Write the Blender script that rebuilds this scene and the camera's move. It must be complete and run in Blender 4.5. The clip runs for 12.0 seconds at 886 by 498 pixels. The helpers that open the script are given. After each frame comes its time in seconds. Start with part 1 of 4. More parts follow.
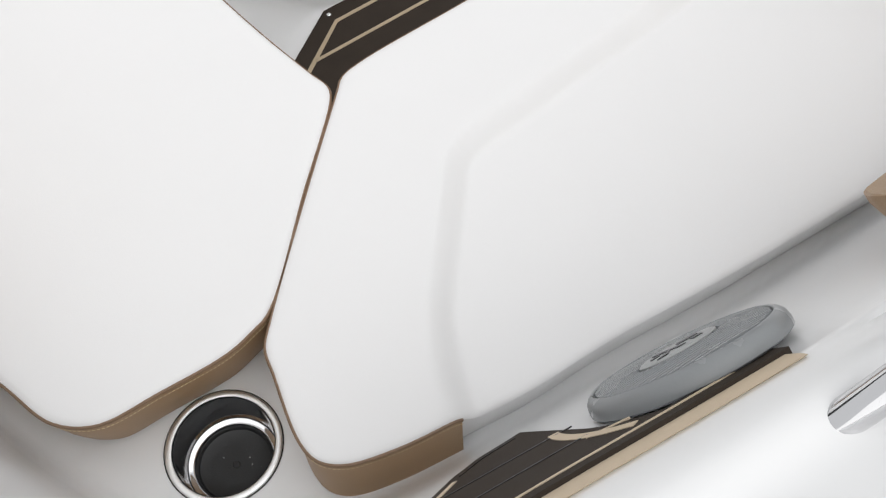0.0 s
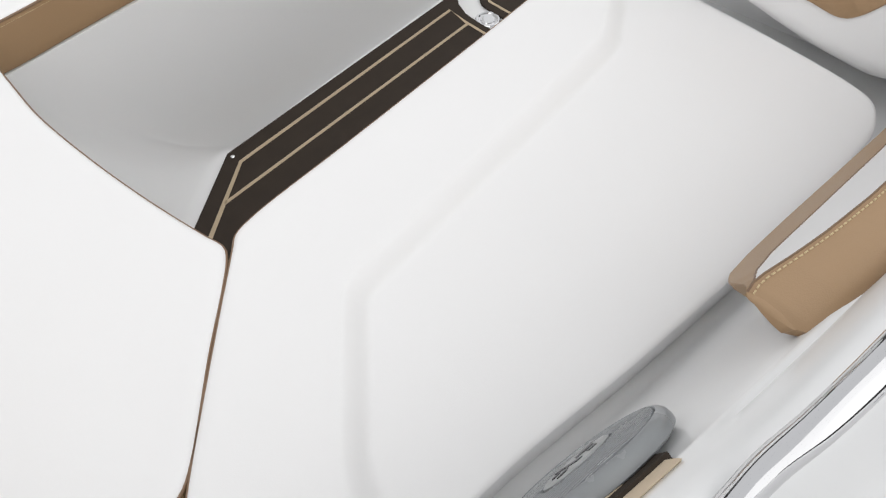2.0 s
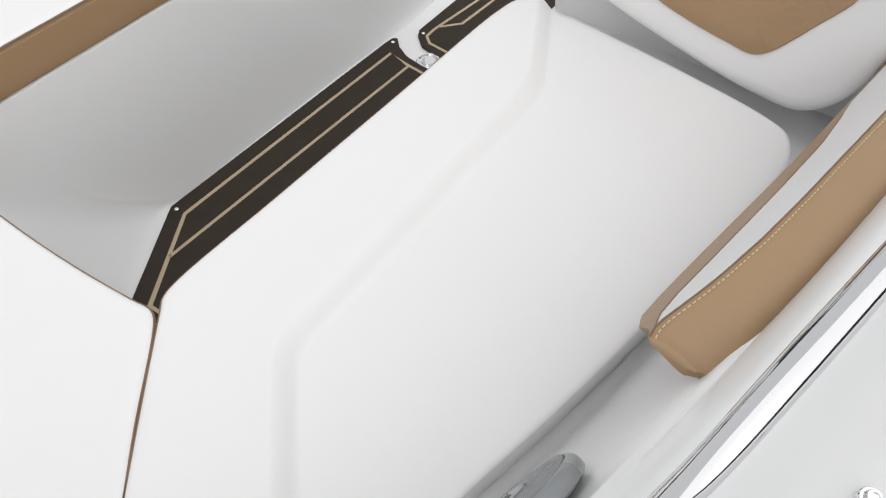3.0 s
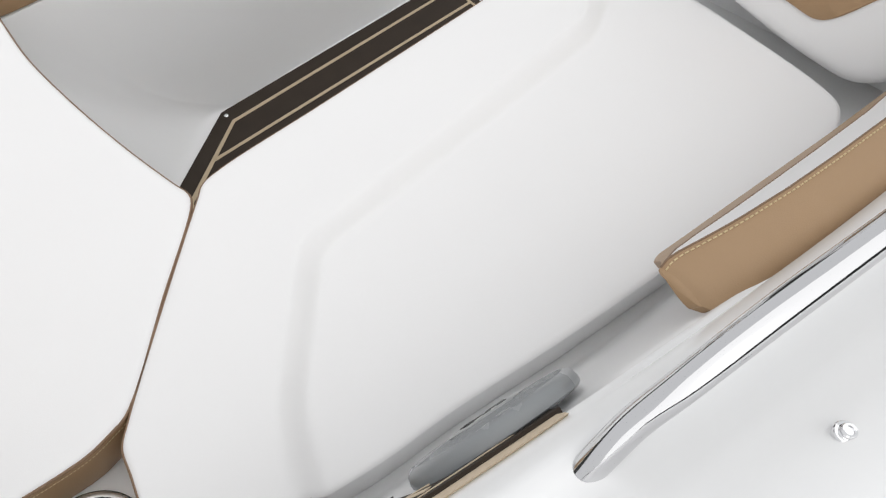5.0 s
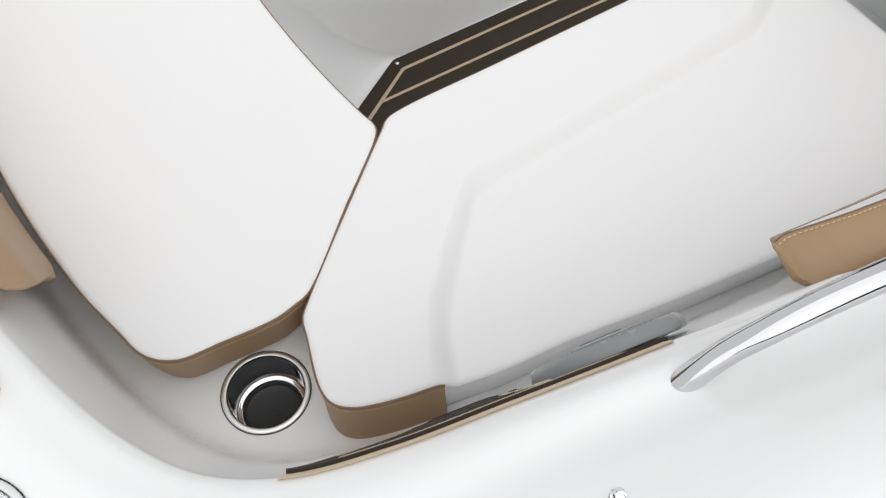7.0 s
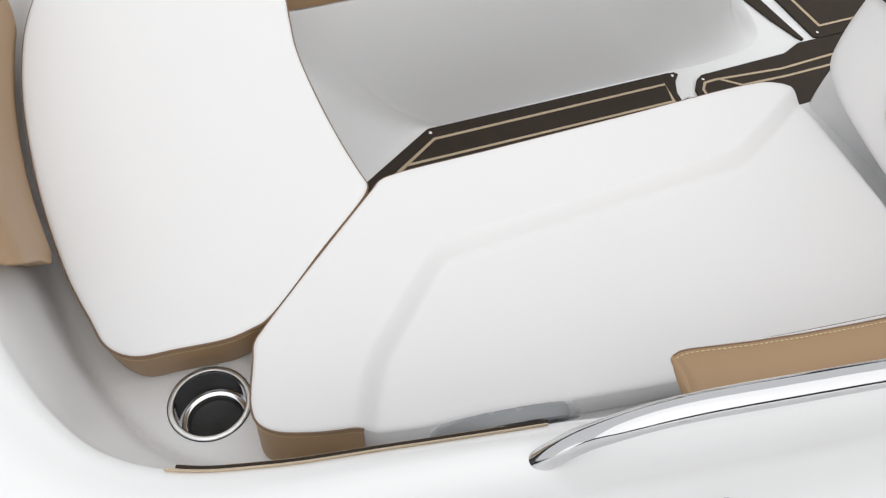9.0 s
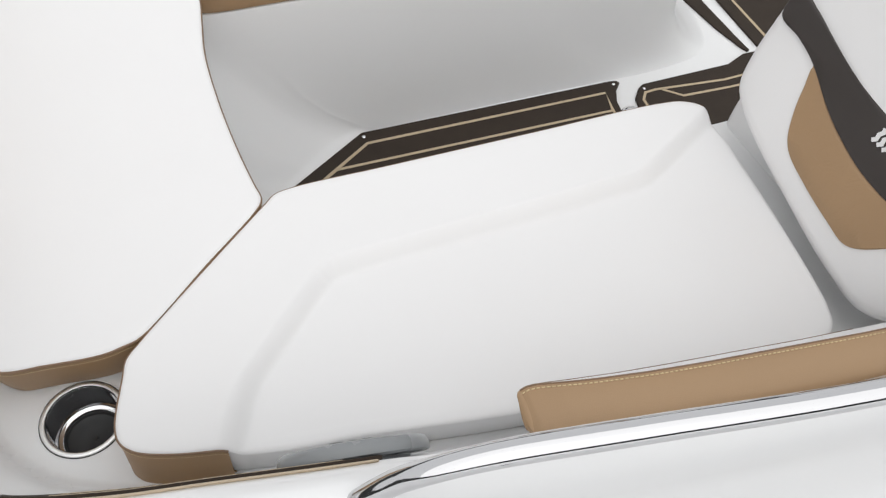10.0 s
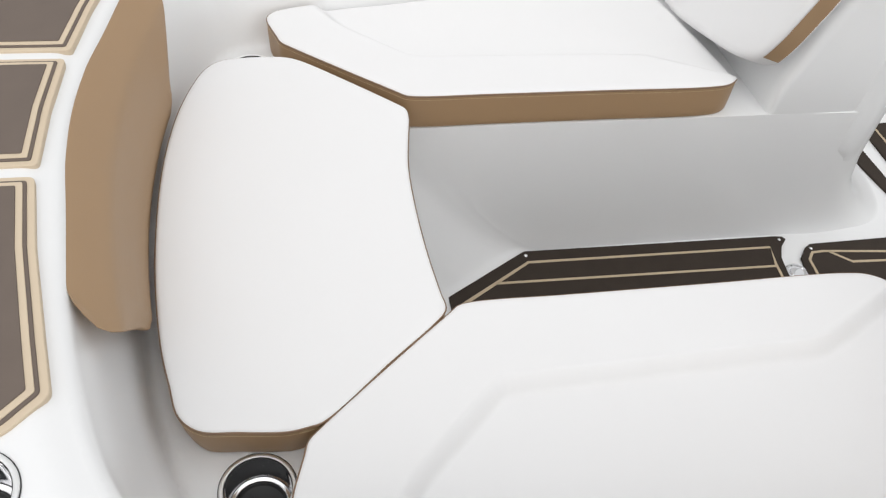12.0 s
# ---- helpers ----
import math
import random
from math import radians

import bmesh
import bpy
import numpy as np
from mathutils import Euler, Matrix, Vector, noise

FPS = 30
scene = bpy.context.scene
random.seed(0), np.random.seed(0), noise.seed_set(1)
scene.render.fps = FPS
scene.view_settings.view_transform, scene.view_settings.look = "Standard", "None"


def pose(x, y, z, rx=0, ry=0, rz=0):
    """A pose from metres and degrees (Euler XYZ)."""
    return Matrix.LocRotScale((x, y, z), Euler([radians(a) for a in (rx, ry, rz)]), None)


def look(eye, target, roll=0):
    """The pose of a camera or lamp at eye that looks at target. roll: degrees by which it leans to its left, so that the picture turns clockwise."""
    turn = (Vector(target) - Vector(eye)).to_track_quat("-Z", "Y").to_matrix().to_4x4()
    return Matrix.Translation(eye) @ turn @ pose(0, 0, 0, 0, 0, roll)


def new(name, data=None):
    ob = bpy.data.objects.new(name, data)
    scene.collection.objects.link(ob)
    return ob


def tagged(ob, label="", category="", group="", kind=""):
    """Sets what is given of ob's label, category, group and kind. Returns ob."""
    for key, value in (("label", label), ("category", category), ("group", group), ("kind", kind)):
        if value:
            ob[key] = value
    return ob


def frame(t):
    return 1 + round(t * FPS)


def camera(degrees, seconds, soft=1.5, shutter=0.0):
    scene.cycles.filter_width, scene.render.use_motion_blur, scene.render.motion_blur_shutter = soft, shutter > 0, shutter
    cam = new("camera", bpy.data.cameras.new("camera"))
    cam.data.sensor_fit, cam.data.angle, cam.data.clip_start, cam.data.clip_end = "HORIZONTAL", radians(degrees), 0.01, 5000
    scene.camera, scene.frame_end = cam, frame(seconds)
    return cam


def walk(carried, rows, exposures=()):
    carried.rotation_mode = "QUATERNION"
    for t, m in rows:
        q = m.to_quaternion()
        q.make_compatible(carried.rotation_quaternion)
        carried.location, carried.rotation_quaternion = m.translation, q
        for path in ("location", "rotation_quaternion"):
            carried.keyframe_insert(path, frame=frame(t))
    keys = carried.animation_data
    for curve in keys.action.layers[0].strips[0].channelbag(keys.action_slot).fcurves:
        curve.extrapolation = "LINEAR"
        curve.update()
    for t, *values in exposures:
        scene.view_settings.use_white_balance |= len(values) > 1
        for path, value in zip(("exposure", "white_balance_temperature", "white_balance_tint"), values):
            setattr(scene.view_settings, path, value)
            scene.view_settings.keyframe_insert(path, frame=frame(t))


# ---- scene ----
cam = camera(59.0, 12.0, soft=1.25)
PATH = [
    (0, (-0.304, -0.764, 1.092), (0.429, -0.039, -0.622), 4.6),
    (0.5, (-0.289, -0.768, 1.115), (0.488, -0.011, -0.564), 3.2),
    (1, (-0.28, -0.779, 1.125), (0.578, -0.017, -0.512), 3.9),
    (1.5, (-0.267, -0.782, 1.132), (0.628, 0.002, -0.475), 0.8),
    (2, (-0.254, -0.786, 1.14), (0.698, -0.018, -0.442), 0.4),
    (2.5, (-0.238, -0.796, 1.147), (0.759, -0.043, -0.415), -0.2),
    (3, (-0.214, -0.82, 1.164), (0.826, -0.072, -0.372), 0.0),
    (3.2, (-0.202, -0.832, 1.168), (0.84, -0.08, -0.365), -0.1),
    (4.8, (-0.222, -0.86, 1.159), (0.708, -0.088, -0.435), 2.5),
    (5, (-0.238, -0.858, 1.157), (0.666, -0.091, -0.453), 3.6),
    (5.5, (-0.258, -0.859, 1.144), (0.568, -0.054, -0.489), 2.9),
    (6, (-0.288, -0.862, 1.148), (0.444, -0.006, -0.505), 2.9),
    (6.5, (-0.318, -0.879, 1.182), (0.347, -0.009, -0.492), 2.3),
    (7, (-0.336, -0.914, 1.251), (0.304, -0.008, -0.413), 1.1),
    (7.2, (-0.345, -0.931, 1.28), (0.258, 0.003, -0.383), -0.6),
    (8.8, (-0.316, -1.007, 1.316), (0.273, 0.085, -0.253), 4.6),
    (9, (-0.257, -1.014, 1.317), (0.327, 0.081, -0.252), 6.4),
    (9.5, (-0.162, -1.02, 1.337), (0.396, 0.063, -0.25), 7.2),
    (10, (-0.115, -1.033, 1.351), (0.485, 0.028, -0.234), 8.9),
    (10.5, (-0.114, -1.041, 1.352), (0.49, 0.018, -0.233), 10.2),
    (11, (-0.156, -1.043, 1.354), (0.355, 0.084, -0.217), 8.8),
    (11.5, (-0.2, -1.016, 1.351), (0.213, 0.201, -0.181), 8.2),
    (12, (-0.223, -1.015, 1.395), (0.152, 0.325, -0.041), 7.5),
]
walk(cam, [(t, look(eye, target, roll)) for t, eye, target, roll in PATH])

# ---- world and light ----
world = bpy.data.worlds.new("overcast")
scene.world = world
world.use_nodes = True
wn = world.node_tree.nodes
wl = world.node_tree.links
sky = wn.new("ShaderNodeTexSky")
sky.sky_type = "NISHITA"
sky.sun_disc = False
sky.sun_elevation = radians(47)
sky.sun_rotation = radians(189)
sky.dust_density = 6.0
sky.air_density = 2.0
grey = wn.new("ShaderNodeHueSaturation")
grey.inputs["Saturation"].default_value = 0.05
wl.new(sky.outputs["Color"], grey.inputs["Color"])
cloud = wn.new("ShaderNodeMix")
cloud.data_type = "RGBA"
cloud.inputs["Factor"].default_value = 0.78
cloud.inputs["B"].default_value = (10.0, 10.1, 10.3, 1)
wl.new(grey.outputs["Color"], cloud.inputs["A"])
wl.new(cloud.outputs["Result"], wn["Background"].inputs["Color"])
wn["Background"].inputs["Strength"].default_value = 0.092
sun_data = bpy.data.lights.new("sun", "SUN")
sun_data.energy = 1.4
sun_data.angle = radians(120)
sun_data.color = (1.0, 0.985, 0.965)
sun = new("sun", sun_data)
sun.matrix_world = look((-0.4, -2.6, 2.8), (0, 0, 0))


# ---- materials ----
def material(name, color, rough, metal=0.0, coat=0.0, vary=0.06, scale=6.0, grain=260.0, bump=0.05, depth=0.001, rvary=0.06, spec=0.5):
    m = bpy.data.materials.new(name)
    m.use_nodes = True
    n, l = m.node_tree.nodes, m.node_tree.links
    b = n["Principled BSDF"]
    b.inputs["Metallic"].default_value = metal
    b.inputs["Coat Weight"].default_value = coat
    b.inputs["Coat Roughness"].default_value = 0.06
    b.inputs["Specular IOR Level"].default_value = spec
    tc = n.new("ShaderNodeTexCoord")
    big = n.new("ShaderNodeTexNoise")
    big.inputs["Scale"].default_value = scale
    big.inputs["Detail"].default_value = 5
    fine = n.new("ShaderNodeTexNoise")
    fine.inputs["Scale"].default_value = grain
    fine.inputs["Detail"].default_value = 3
    l.new(tc.outputs["Object"], big.inputs["Vector"])
    l.new(tc.outputs["Object"], fine.inputs["Vector"])
    mix = n.new("ShaderNodeMix")
    mix.data_type = "RGBA"
    mix.inputs["A"].default_value = (*[c * (1 - vary) for c in color], 1)
    mix.inputs["B"].default_value = (*[min(1, c * (1 + vary)) for c in color], 1)
    add = n.new("ShaderNodeMath")
    add.operation = "MULTIPLY_ADD"
    add.inputs[1].default_value = 0.35
    l.new(fine.outputs["Fac"], add.inputs[0])
    sc = n.new("ShaderNodeMath")
    sc.operation = "MULTIPLY"
    sc.inputs[1].default_value = 0.65
    l.new(big.outputs["Fac"], sc.inputs[0])
    l.new(sc.outputs[0], add.inputs[2])
    l.new(add.outputs[0], mix.inputs["Factor"])
    l.new(mix.outputs["Result"], b.inputs["Base Color"])
    rr = n.new("ShaderNodeMapRange")
    rr.inputs["To Min"].default_value = max(0.0, rough - rvary)
    rr.inputs["To Max"].default_value = rough + rvary
    l.new(big.outputs["Fac"], rr.inputs["Value"])
    l.new(rr.outputs["Result"], b.inputs["Roughness"])
    if bump:
        bp = n.new("ShaderNodeBump")
        bp.inputs["Strength"].default_value = bump
        bp.inputs["Distance"].default_value = depth
        l.new(fine.outputs["Fac"], bp.inputs["Height"])
        l.new(bp.outputs["Normal"], b.inputs["Normal"])
    return m


def leather(name, color, rough, vary, cell=900.0, strength=0.25):
    """Vinyl with a pebbled grain."""
    m = material(name, color, rough, vary=vary, scale=9.0, grain=500.0, bump=0.0)
    n, l = m.node_tree.nodes, m.node_tree.links
    vor = n.new("ShaderNodeTexVoronoi")
    vor.inputs["Scale"].default_value = cell
    soft = n.new("ShaderNodeTexNoise")
    soft.inputs["Scale"].default_value = 14.0
    soft.inputs["Detail"].default_value = 2
    tc = n.new("ShaderNodeTexCoord")
    l.new(tc.outputs["Object"], vor.inputs["Vector"])
    l.new(tc.outputs["Object"], soft.inputs["Vector"])
    b1 = n.new("ShaderNodeBump")
    b1.inputs["Strength"].default_value = strength
    b1.inputs["Distance"].default_value = 0.0004
    l.new(vor.outputs["Distance"], b1.inputs["Height"])
    b2 = n.new("ShaderNodeBump")
    b2.inputs["Strength"].default_value = 0.12
    b2.inputs["Distance"].default_value = 0.004
    l.new(soft.outputs["Fac"], b2.inputs["Height"])
    l.new(b1.outputs["Normal"], b2.inputs["Normal"])
    l.new(b2.outputs["Normal"], n["Principled BSDF"].inputs["Normal"])
    return m


WHITE = leather("white_vinyl", (0.782, 0.778, 0.778), 0.50, 0.014, strength=0.12)
TAN = leather("tan_vinyl", (0.345, 0.222, 0.120), 0.47, 0.06)
def creased(m, scale, strength, depth):
    """Adds soft pulled creases under a vinyl's grain."""
    n, l = m.node_tree.nodes, m.node_tree.links
    b = n["Principled BSDF"]
    old = b.inputs["Normal"].links[0].from_socket
    tc = n.new("ShaderNodeTexCoord")
    warp = n.new("ShaderNodeTexNoise")
    warp.inputs["Scale"].default_value = scale
    warp.inputs["Detail"].default_value = 4
    warp.inputs["Distortion"].default_value = 1.6
    l.new(tc.outputs["Object"], warp.inputs["Vector"])
    bp = n.new("ShaderNodeBump")
    bp.inputs["Strength"].default_value = strength
    bp.inputs["Distance"].default_value = depth
    l.new(warp.outputs["Fac"], bp.inputs["Height"])
    l.new(old, bp.inputs["Normal"])
    l.new(bp.outputs["Normal"], b.inputs["Normal"])
    return m


CREASED = creased(leather("creased_tan_vinyl", (0.345, 0.220, 0.117), 0.52, 0.08), 28.0, 0.35, 0.006)
DARKV = leather("dark_brown_vinyl", (0.036, 0.029, 0.026), 0.55, 0.1)
GEL = material("white_gelcoat", (0.815, 0.818, 0.818), 0.25, coat=0.15, vary=0.012, scale=3.0, bump=0.0, rvary=0.05)
EVA = material("brown_foam", (0.042, 0.032, 0.025), 0.8, vary=0.30, scale=25.0, grain=900.0, bump=0.5, depth=0.0006, spec=0.22)
EVAL = material("taupe_foam", (0.150, 0.118, 0.098), 0.78, vary=0.16, scale=25.0, grain=900.0, bump=0.5, depth=0.0006, spec=0.4)
INLAY = material("tan_foam", (0.50, 0.40, 0.27), 0.75, vary=0.08, scale=20.0, grain=900.0, bump=0.4, depth=0.0005)
CREAM = material("cream_foam", (0.62, 0.51, 0.375), 0.75, vary=0.08, scale=20.0, grain=900.0, bump=0.4, depth=0.0005)
SATIN = material("satin_steel", (0.90, 0.90, 0.89), 0.40, metal=1.0, vary=0.02, bump=0.0, rvary=0.04)
THREAD = material("cream_thread", (0.62, 0.50, 0.30), 0.7, vary=0.1, bump=0.0)
PIPING = leather("brown_piping", (0.20, 0.125, 0.075), 0.5, 0.08)
CHROME = material("polished_steel", (0.80, 0.80, 0.81), 0.07, metal=1.0, vary=0.01, bump=0.0, rvary=0.03)
RUBBER = material("black_rubber", (0.016, 0.017, 0.018), 0.34, vary=0.2, scale=40.0, grain=600.0, bump=0.15)
GREYP = material("grey_plastic", (0.25, 0.262, 0.27), 0.27, vary=0.06, scale=12.0, grain=700.0, bump=0.06)
SILVER = material("silver_badge", (0.40, 0.41, 0.41), 0.42, metal=0.35, vary=0.25, scale=90.0, grain=900.0, bump=0.3)
WATER = material("water", (0.9, 0.9, 0.9), 0.02, vary=0.0, bump=0.0, rvary=0.0)
WATER.node_tree.nodes["Principled BSDF"].inputs["Transmission Weight"].default_value = 1.0
WATER.node_tree.nodes["Principled BSDF"].inputs["IOR"].default_value = 1.33
RAIL = material("rail_steel", (0.66, 0.66, 0.67), 0.06, metal=1.0, vary=0.01, grain=9.0, bump=0.22, depth=0.004, rvary=0.03)
BLACK = material("black_plastic", (0.012, 0.012, 0.013), 0.35, bump=0.0)
LOGO = material("white_print", (0.75, 0.75, 0.75), 0.5, bump=0.0)
SURROUND = material("dark_surround", (0.05, 0.05, 0.05), 0.8, vary=0.2, scale=0.6, grain=20.0, bump=0.2)
CONCRETE = material("grey_concrete", (0.34, 0.34, 0.335), 0.7, vary=0.2, scale=2.0, grain=120.0, bump=0.2)


# ---- mesh helpers ----
def part(name, bm, mat, parent=None, label="", smooth=True):
    me = bpy.data.meshes.new(name)
    bmesh.ops.recalc_face_normals(bm, faces=bm.faces[:])
    bm.to_mesh(me)
    bm.free()
    me.materials.append(mat)
    if smooth:
        me.polygons.foreach_set("use_smooth", [True] * len(me.polygons))
        me.set_sharp_from_angle(angle=radians(38))
    ob = new(name, me)
    if parent:
        ob.parent = parent
    if label:
        ob["label"] = label
    return ob


def thing(name, at, label, category, group="", kind=""):
    ob = new(name)
    ob.location = at
    ob.empty_display_size = 0.05
    return tagged(ob, label, category, group, kind)


def under(parent, obs):
    """Hangs world-placed parts under a thing that stands away from the origin."""
    for o in obs:
        o.parent = parent
        o.matrix_parent_inverse = Matrix.Translation(parent.location).inverted()


def spline(pts, n, closed=False):
    """n points along a smooth curve through pts, evenly spaced."""
    P = [Vector(p) for p in pts]
    out = []
    k = len(P)
    for i in range(k if closed else k - 1):
        if closed:
            a, b, c, d = P[(i - 1) % k], P[i], P[(i + 1) % k], P[(i + 2) % k]
        else:
            a, b, c, d = P[max(i - 1, 0)], P[i], P[i + 1], P[min(i + 2, k - 1)]
        t1, t2 = max((b - a).length, 1e-6) ** 0.5, max((c - b).length, 1e-6) ** 0.5
        t3 = max((d - c).length, 1e-6) ** 0.5
        m1 = (c - b) / t2 - (c - a) / (t1 + t2) + (b - a) / t1 if (b - a).length > 1e-6 else (c - b) / t2
        m2 = (d - c) / t3 - (d - b) / (t2 + t3) + (c - b) / t2 if (d - c).length > 1e-6 else (c - b) / t2
        m1, m2 = m1 * t2, m2 * t2
        for s in range(24):
            u = s / 24
            out.append((2 * u**3 - 3 * u**2 + 1) * b + (u**3 - 2 * u**2 + u) * m1 + (3 * u**2 - 2 * u**3) * c + (u**3 - u**2) * m2)
    if not closed:
        out.append(P[-1])
    return resample(out, n, closed)


def resample(P, n, closed=False):
    P = [Vector(p) for p in P]
    if closed:
        P = P + [P[0]]
    L = [0.0]
    for a, b in zip(P, P[1:]):
        L.append(L[-1] + (b - a).length)
    out, j = [], 0
    for i in range(n):
        s = L[-1] * i / (n if closed else n - 1)
        while j < len(P) - 2 and L[j + 1] < s:
            j += 1
        u = (s - L[j]) / max(L[j + 1] - L[j], 1e-9)
        out.append(P[j].lerp(P[j + 1], min(max(u, 0), 1)))
    return out


def rounded(pts, r, n=6):
    """A closed polygon with its corners rounded by r (one radius or one for each corner)."""
    P = [Vector(p) for p in pts]
    out = []
    for i, p in enumerate(P):
        rr = r[i] if isinstance(r, (list, tuple)) else r
        a, b = P[i - 1] - p, P[(i + 1) % len(P)] - p
        d = min(rr, a.length * 0.49, b.length * 0.49)
        if d <= 1e-6:
            out.append(p)
            continue
        a, b = p + a.normalized() * d, p + b.normalized() * d
        for s in range(n + 1):
            u = s / n
            out.append((1 - u) ** 2 * a + 2 * u * (1 - u) * p + u * u * b)
    return out


def area(P):
    return sum(a.x * b.y - b.x * a.y for a, b in zip(P, P[1:] + P[:1])) / 2


def inset(P, d):
    """A closed plan outline moved inwards by d."""
    s = 1 if area(P) > 0 else -1
    out = []
    for i, p in enumerate(P):
        t = (P[(i + 1) % len(P)] - P[i - 1]).normalized()
        out.append(Vector((p.x - t.y * s * d, p.y + t.x * s * d, 0)))
    return out


def offset_corners(pts, d):
    """A closed corner polygon with every side moved inwards by d."""
    P = [Vector((p[0], p[1], 0)) for p in pts]
    s = 1 if area(P) > 0 else -1
    out = []
    for i, p in enumerate(P):
        a, b = (p - P[i - 1]).normalized(), (P[(i + 1) % len(P)] - p).normalized()
        na, nb = Vector((-a.y, a.x, 0)) * s, Vector((-b.y, b.x, 0)) * s
        m = (na + nb).normalized()
        out.append(p + m * (d / max(m.dot(na), 0.3)))
    return out


def loft(bm, rows, closed=False, caps=False):
    V = [[bm.verts.new(p) for p in r] for r in rows]
    for a, b in zip(V, V[1:]):
        m = len(a)
        for i in range(m if closed else m - 1):
            j = (i + 1) % m
            bm.faces.new((a[i], a[j], b[j], b[i]))
    if caps:
        bm.faces.new(V[0][::-1])
        bm.faces.new(V[-1])
    return V


def slab(P, z0, z1, bevel=0.001):
    """A flat plate of plan outline P between two heights, its upper edge eased."""
    bm = bmesh.new()
    P = [Vector((p[0], p[1], 0)) for p in P]
    Q = inset(P, bevel)
    rows = [[Vector((p.x, p.y, z)) for p in R] for R, z in ((P, z0), (P, z1 - bevel), (Q, z1))]
    loft(bm, rows, closed=True, caps=True)
    return bm


def strip(path, w, h, up=None, closed=False):
    """A flat band of width w and height h along a path of 3D points."""
    bm = bmesh.new()
    P = [Vector(p) for p in path]
    rows = []
    for i, p in enumerate(P):
        if closed:
            t = (P[(i + 1) % len(P)] - P[i - 1]).normalized()
        else:
            t = (P[min(i + 1, len(P) - 1)] - P[max(i - 1, 0)]).normalized()
        u = Vector(up[i] if isinstance(up, list) else (up or (0, 0, 1))).normalized()
        s = t.cross(u).normalized()
        if 0 < i < len(P) - 1:
            s = s / max((P[i + 1] - p).normalized().cross(u).normalized().dot(s), 0.45)
        rows.append([p - s * w / 2, p + s * w / 2, p + s * w / 2 + u * h, p - s * w / 2 + u * h])
    if closed:
        rows.append(rows[0])
    loft(bm, rows, closed=True, caps=not closed)
    bmesh.ops.remove_doubles(bm, verts=bm.verts[:], dist=1e-6)
    return bm


def tube(path, radius, seg=16, ends=True, squash=None):
    bm = bmesh.new()
    P = [Vector(p) for p in path]
    rows = []
    for i, p in enumerate(P):
        t = (P[min(i + 1, len(P) - 1)] - P[max(i - 1, 0)]).normalized()
        s = t.cross(Vector((0, 0, 1)))
        s = s.normalized() if s.length > 1e-3 else Vector((1, 0, 0))
        u = s.cross(t).normalized()
        r = radius[i] if isinstance(radius, list) else radius
        q = squash[i] if squash else 1.0
        rows.append([p + (s * math.cos(a) + u * math.sin(a) * q) * r for a in [2 * math.pi * k / seg for k in range(seg)]])
    loft(bm, rows, closed=True, caps=ends)
    return bm


def turned(profile, seg=48, close=True):
    """A body of revolution round z from (radius, height) pairs."""
    bm = bmesh.new()
    rows = [[Vector((r * math.cos(a), r * math.sin(a), z)) for a in [2 * math.pi * k / seg for k in range(seg)]] for r, z in profile]
    loft(bm, rows, closed=True, caps=close)
    return bm


def stitches(path, up, length=0.0026, gap=0.0012, w=0.0009, h=0.0005):
    """A row of thread stitches along a path."""
    bm = bmesh.new()
    P = [Vector(p) for p in path]
    total = sum((b - a).length for a, b in zip(P, P[1:]))
    n = max(2, int(total / (length + gap)))
    Q = resample(P, n * 2)
    for i in range(0, len(Q) - 1, 2):
        a, b = Q[i], Q[i] + (Q[i + 1] - Q[i]).normalized() * length
        t = (b - a).normalized()
        u = Vector(up(a)) if callable(up) else Vector(up)
        u = u.normalized()
        s = t.cross(u).normalized()
        lo = [bm.verts.new(a - s * w / 2), bm.verts.new(a + s * w / 2), bm.verts.new(b + s * w / 2), bm.verts.new(b - s * w / 2)]
        m = (a + b) / 2 + u * h
        hi = [bm.verts.new(m - t * length * 0.3 - s * w / 3), bm.verts.new(m - t * length * 0.3 + s * w / 3), bm.verts.new(m + t * length * 0.3 + s * w / 3), bm.verts.new(m + t * length * 0.3 - s * w / 3)]
        for i2 in range(4):
            j = (i2 + 1) % 4
            bm.faces.new((lo[i2], lo[j], hi[j], hi[i2]))
        bm.faces.new(hi)
    return bm


# ---- the boat's inner moulding ----
ZC, DECK = 0.470, 0.388
# Stations from the bow's middle to the stern side: rim, foot of the side, edge of the footwell, floor.
RIM = [(-0.527, 0), (-0.522, 0.10), (-0.510, 0.20), (-0.480, 0.39), (-0.447, 0.52), (-0.416, 0.601), (-0.379, 0.658), (-0.325, 0.697), (-0.245, 0.724), (-0.145, 0.746), (0.0, 0.777), (0.2, 0.816), (0.5, 0.862), (0.9, 0.90), (1.3, 0.925), (1.6, 0.94), (1.75, 0.945), (1.9, 0.95)]
FOOT = [(-0.470, 0), (-0.466, 0.09), (-0.460, 0.20), (-0.432, 0.36), (-0.402, 0.455), (-0.378, 0.51), (-0.350, 0.548), (-0.310, 0.580), (-0.245, 0.610), (-0.145, 0.636), (0.0, 0.664), (0.2, 0.705), (0.5, 0.745), (0.9, 0.79), (1.20, 0.812), (1.225, 0.814), (1.235, 0.816), (1.245, 0.818)]
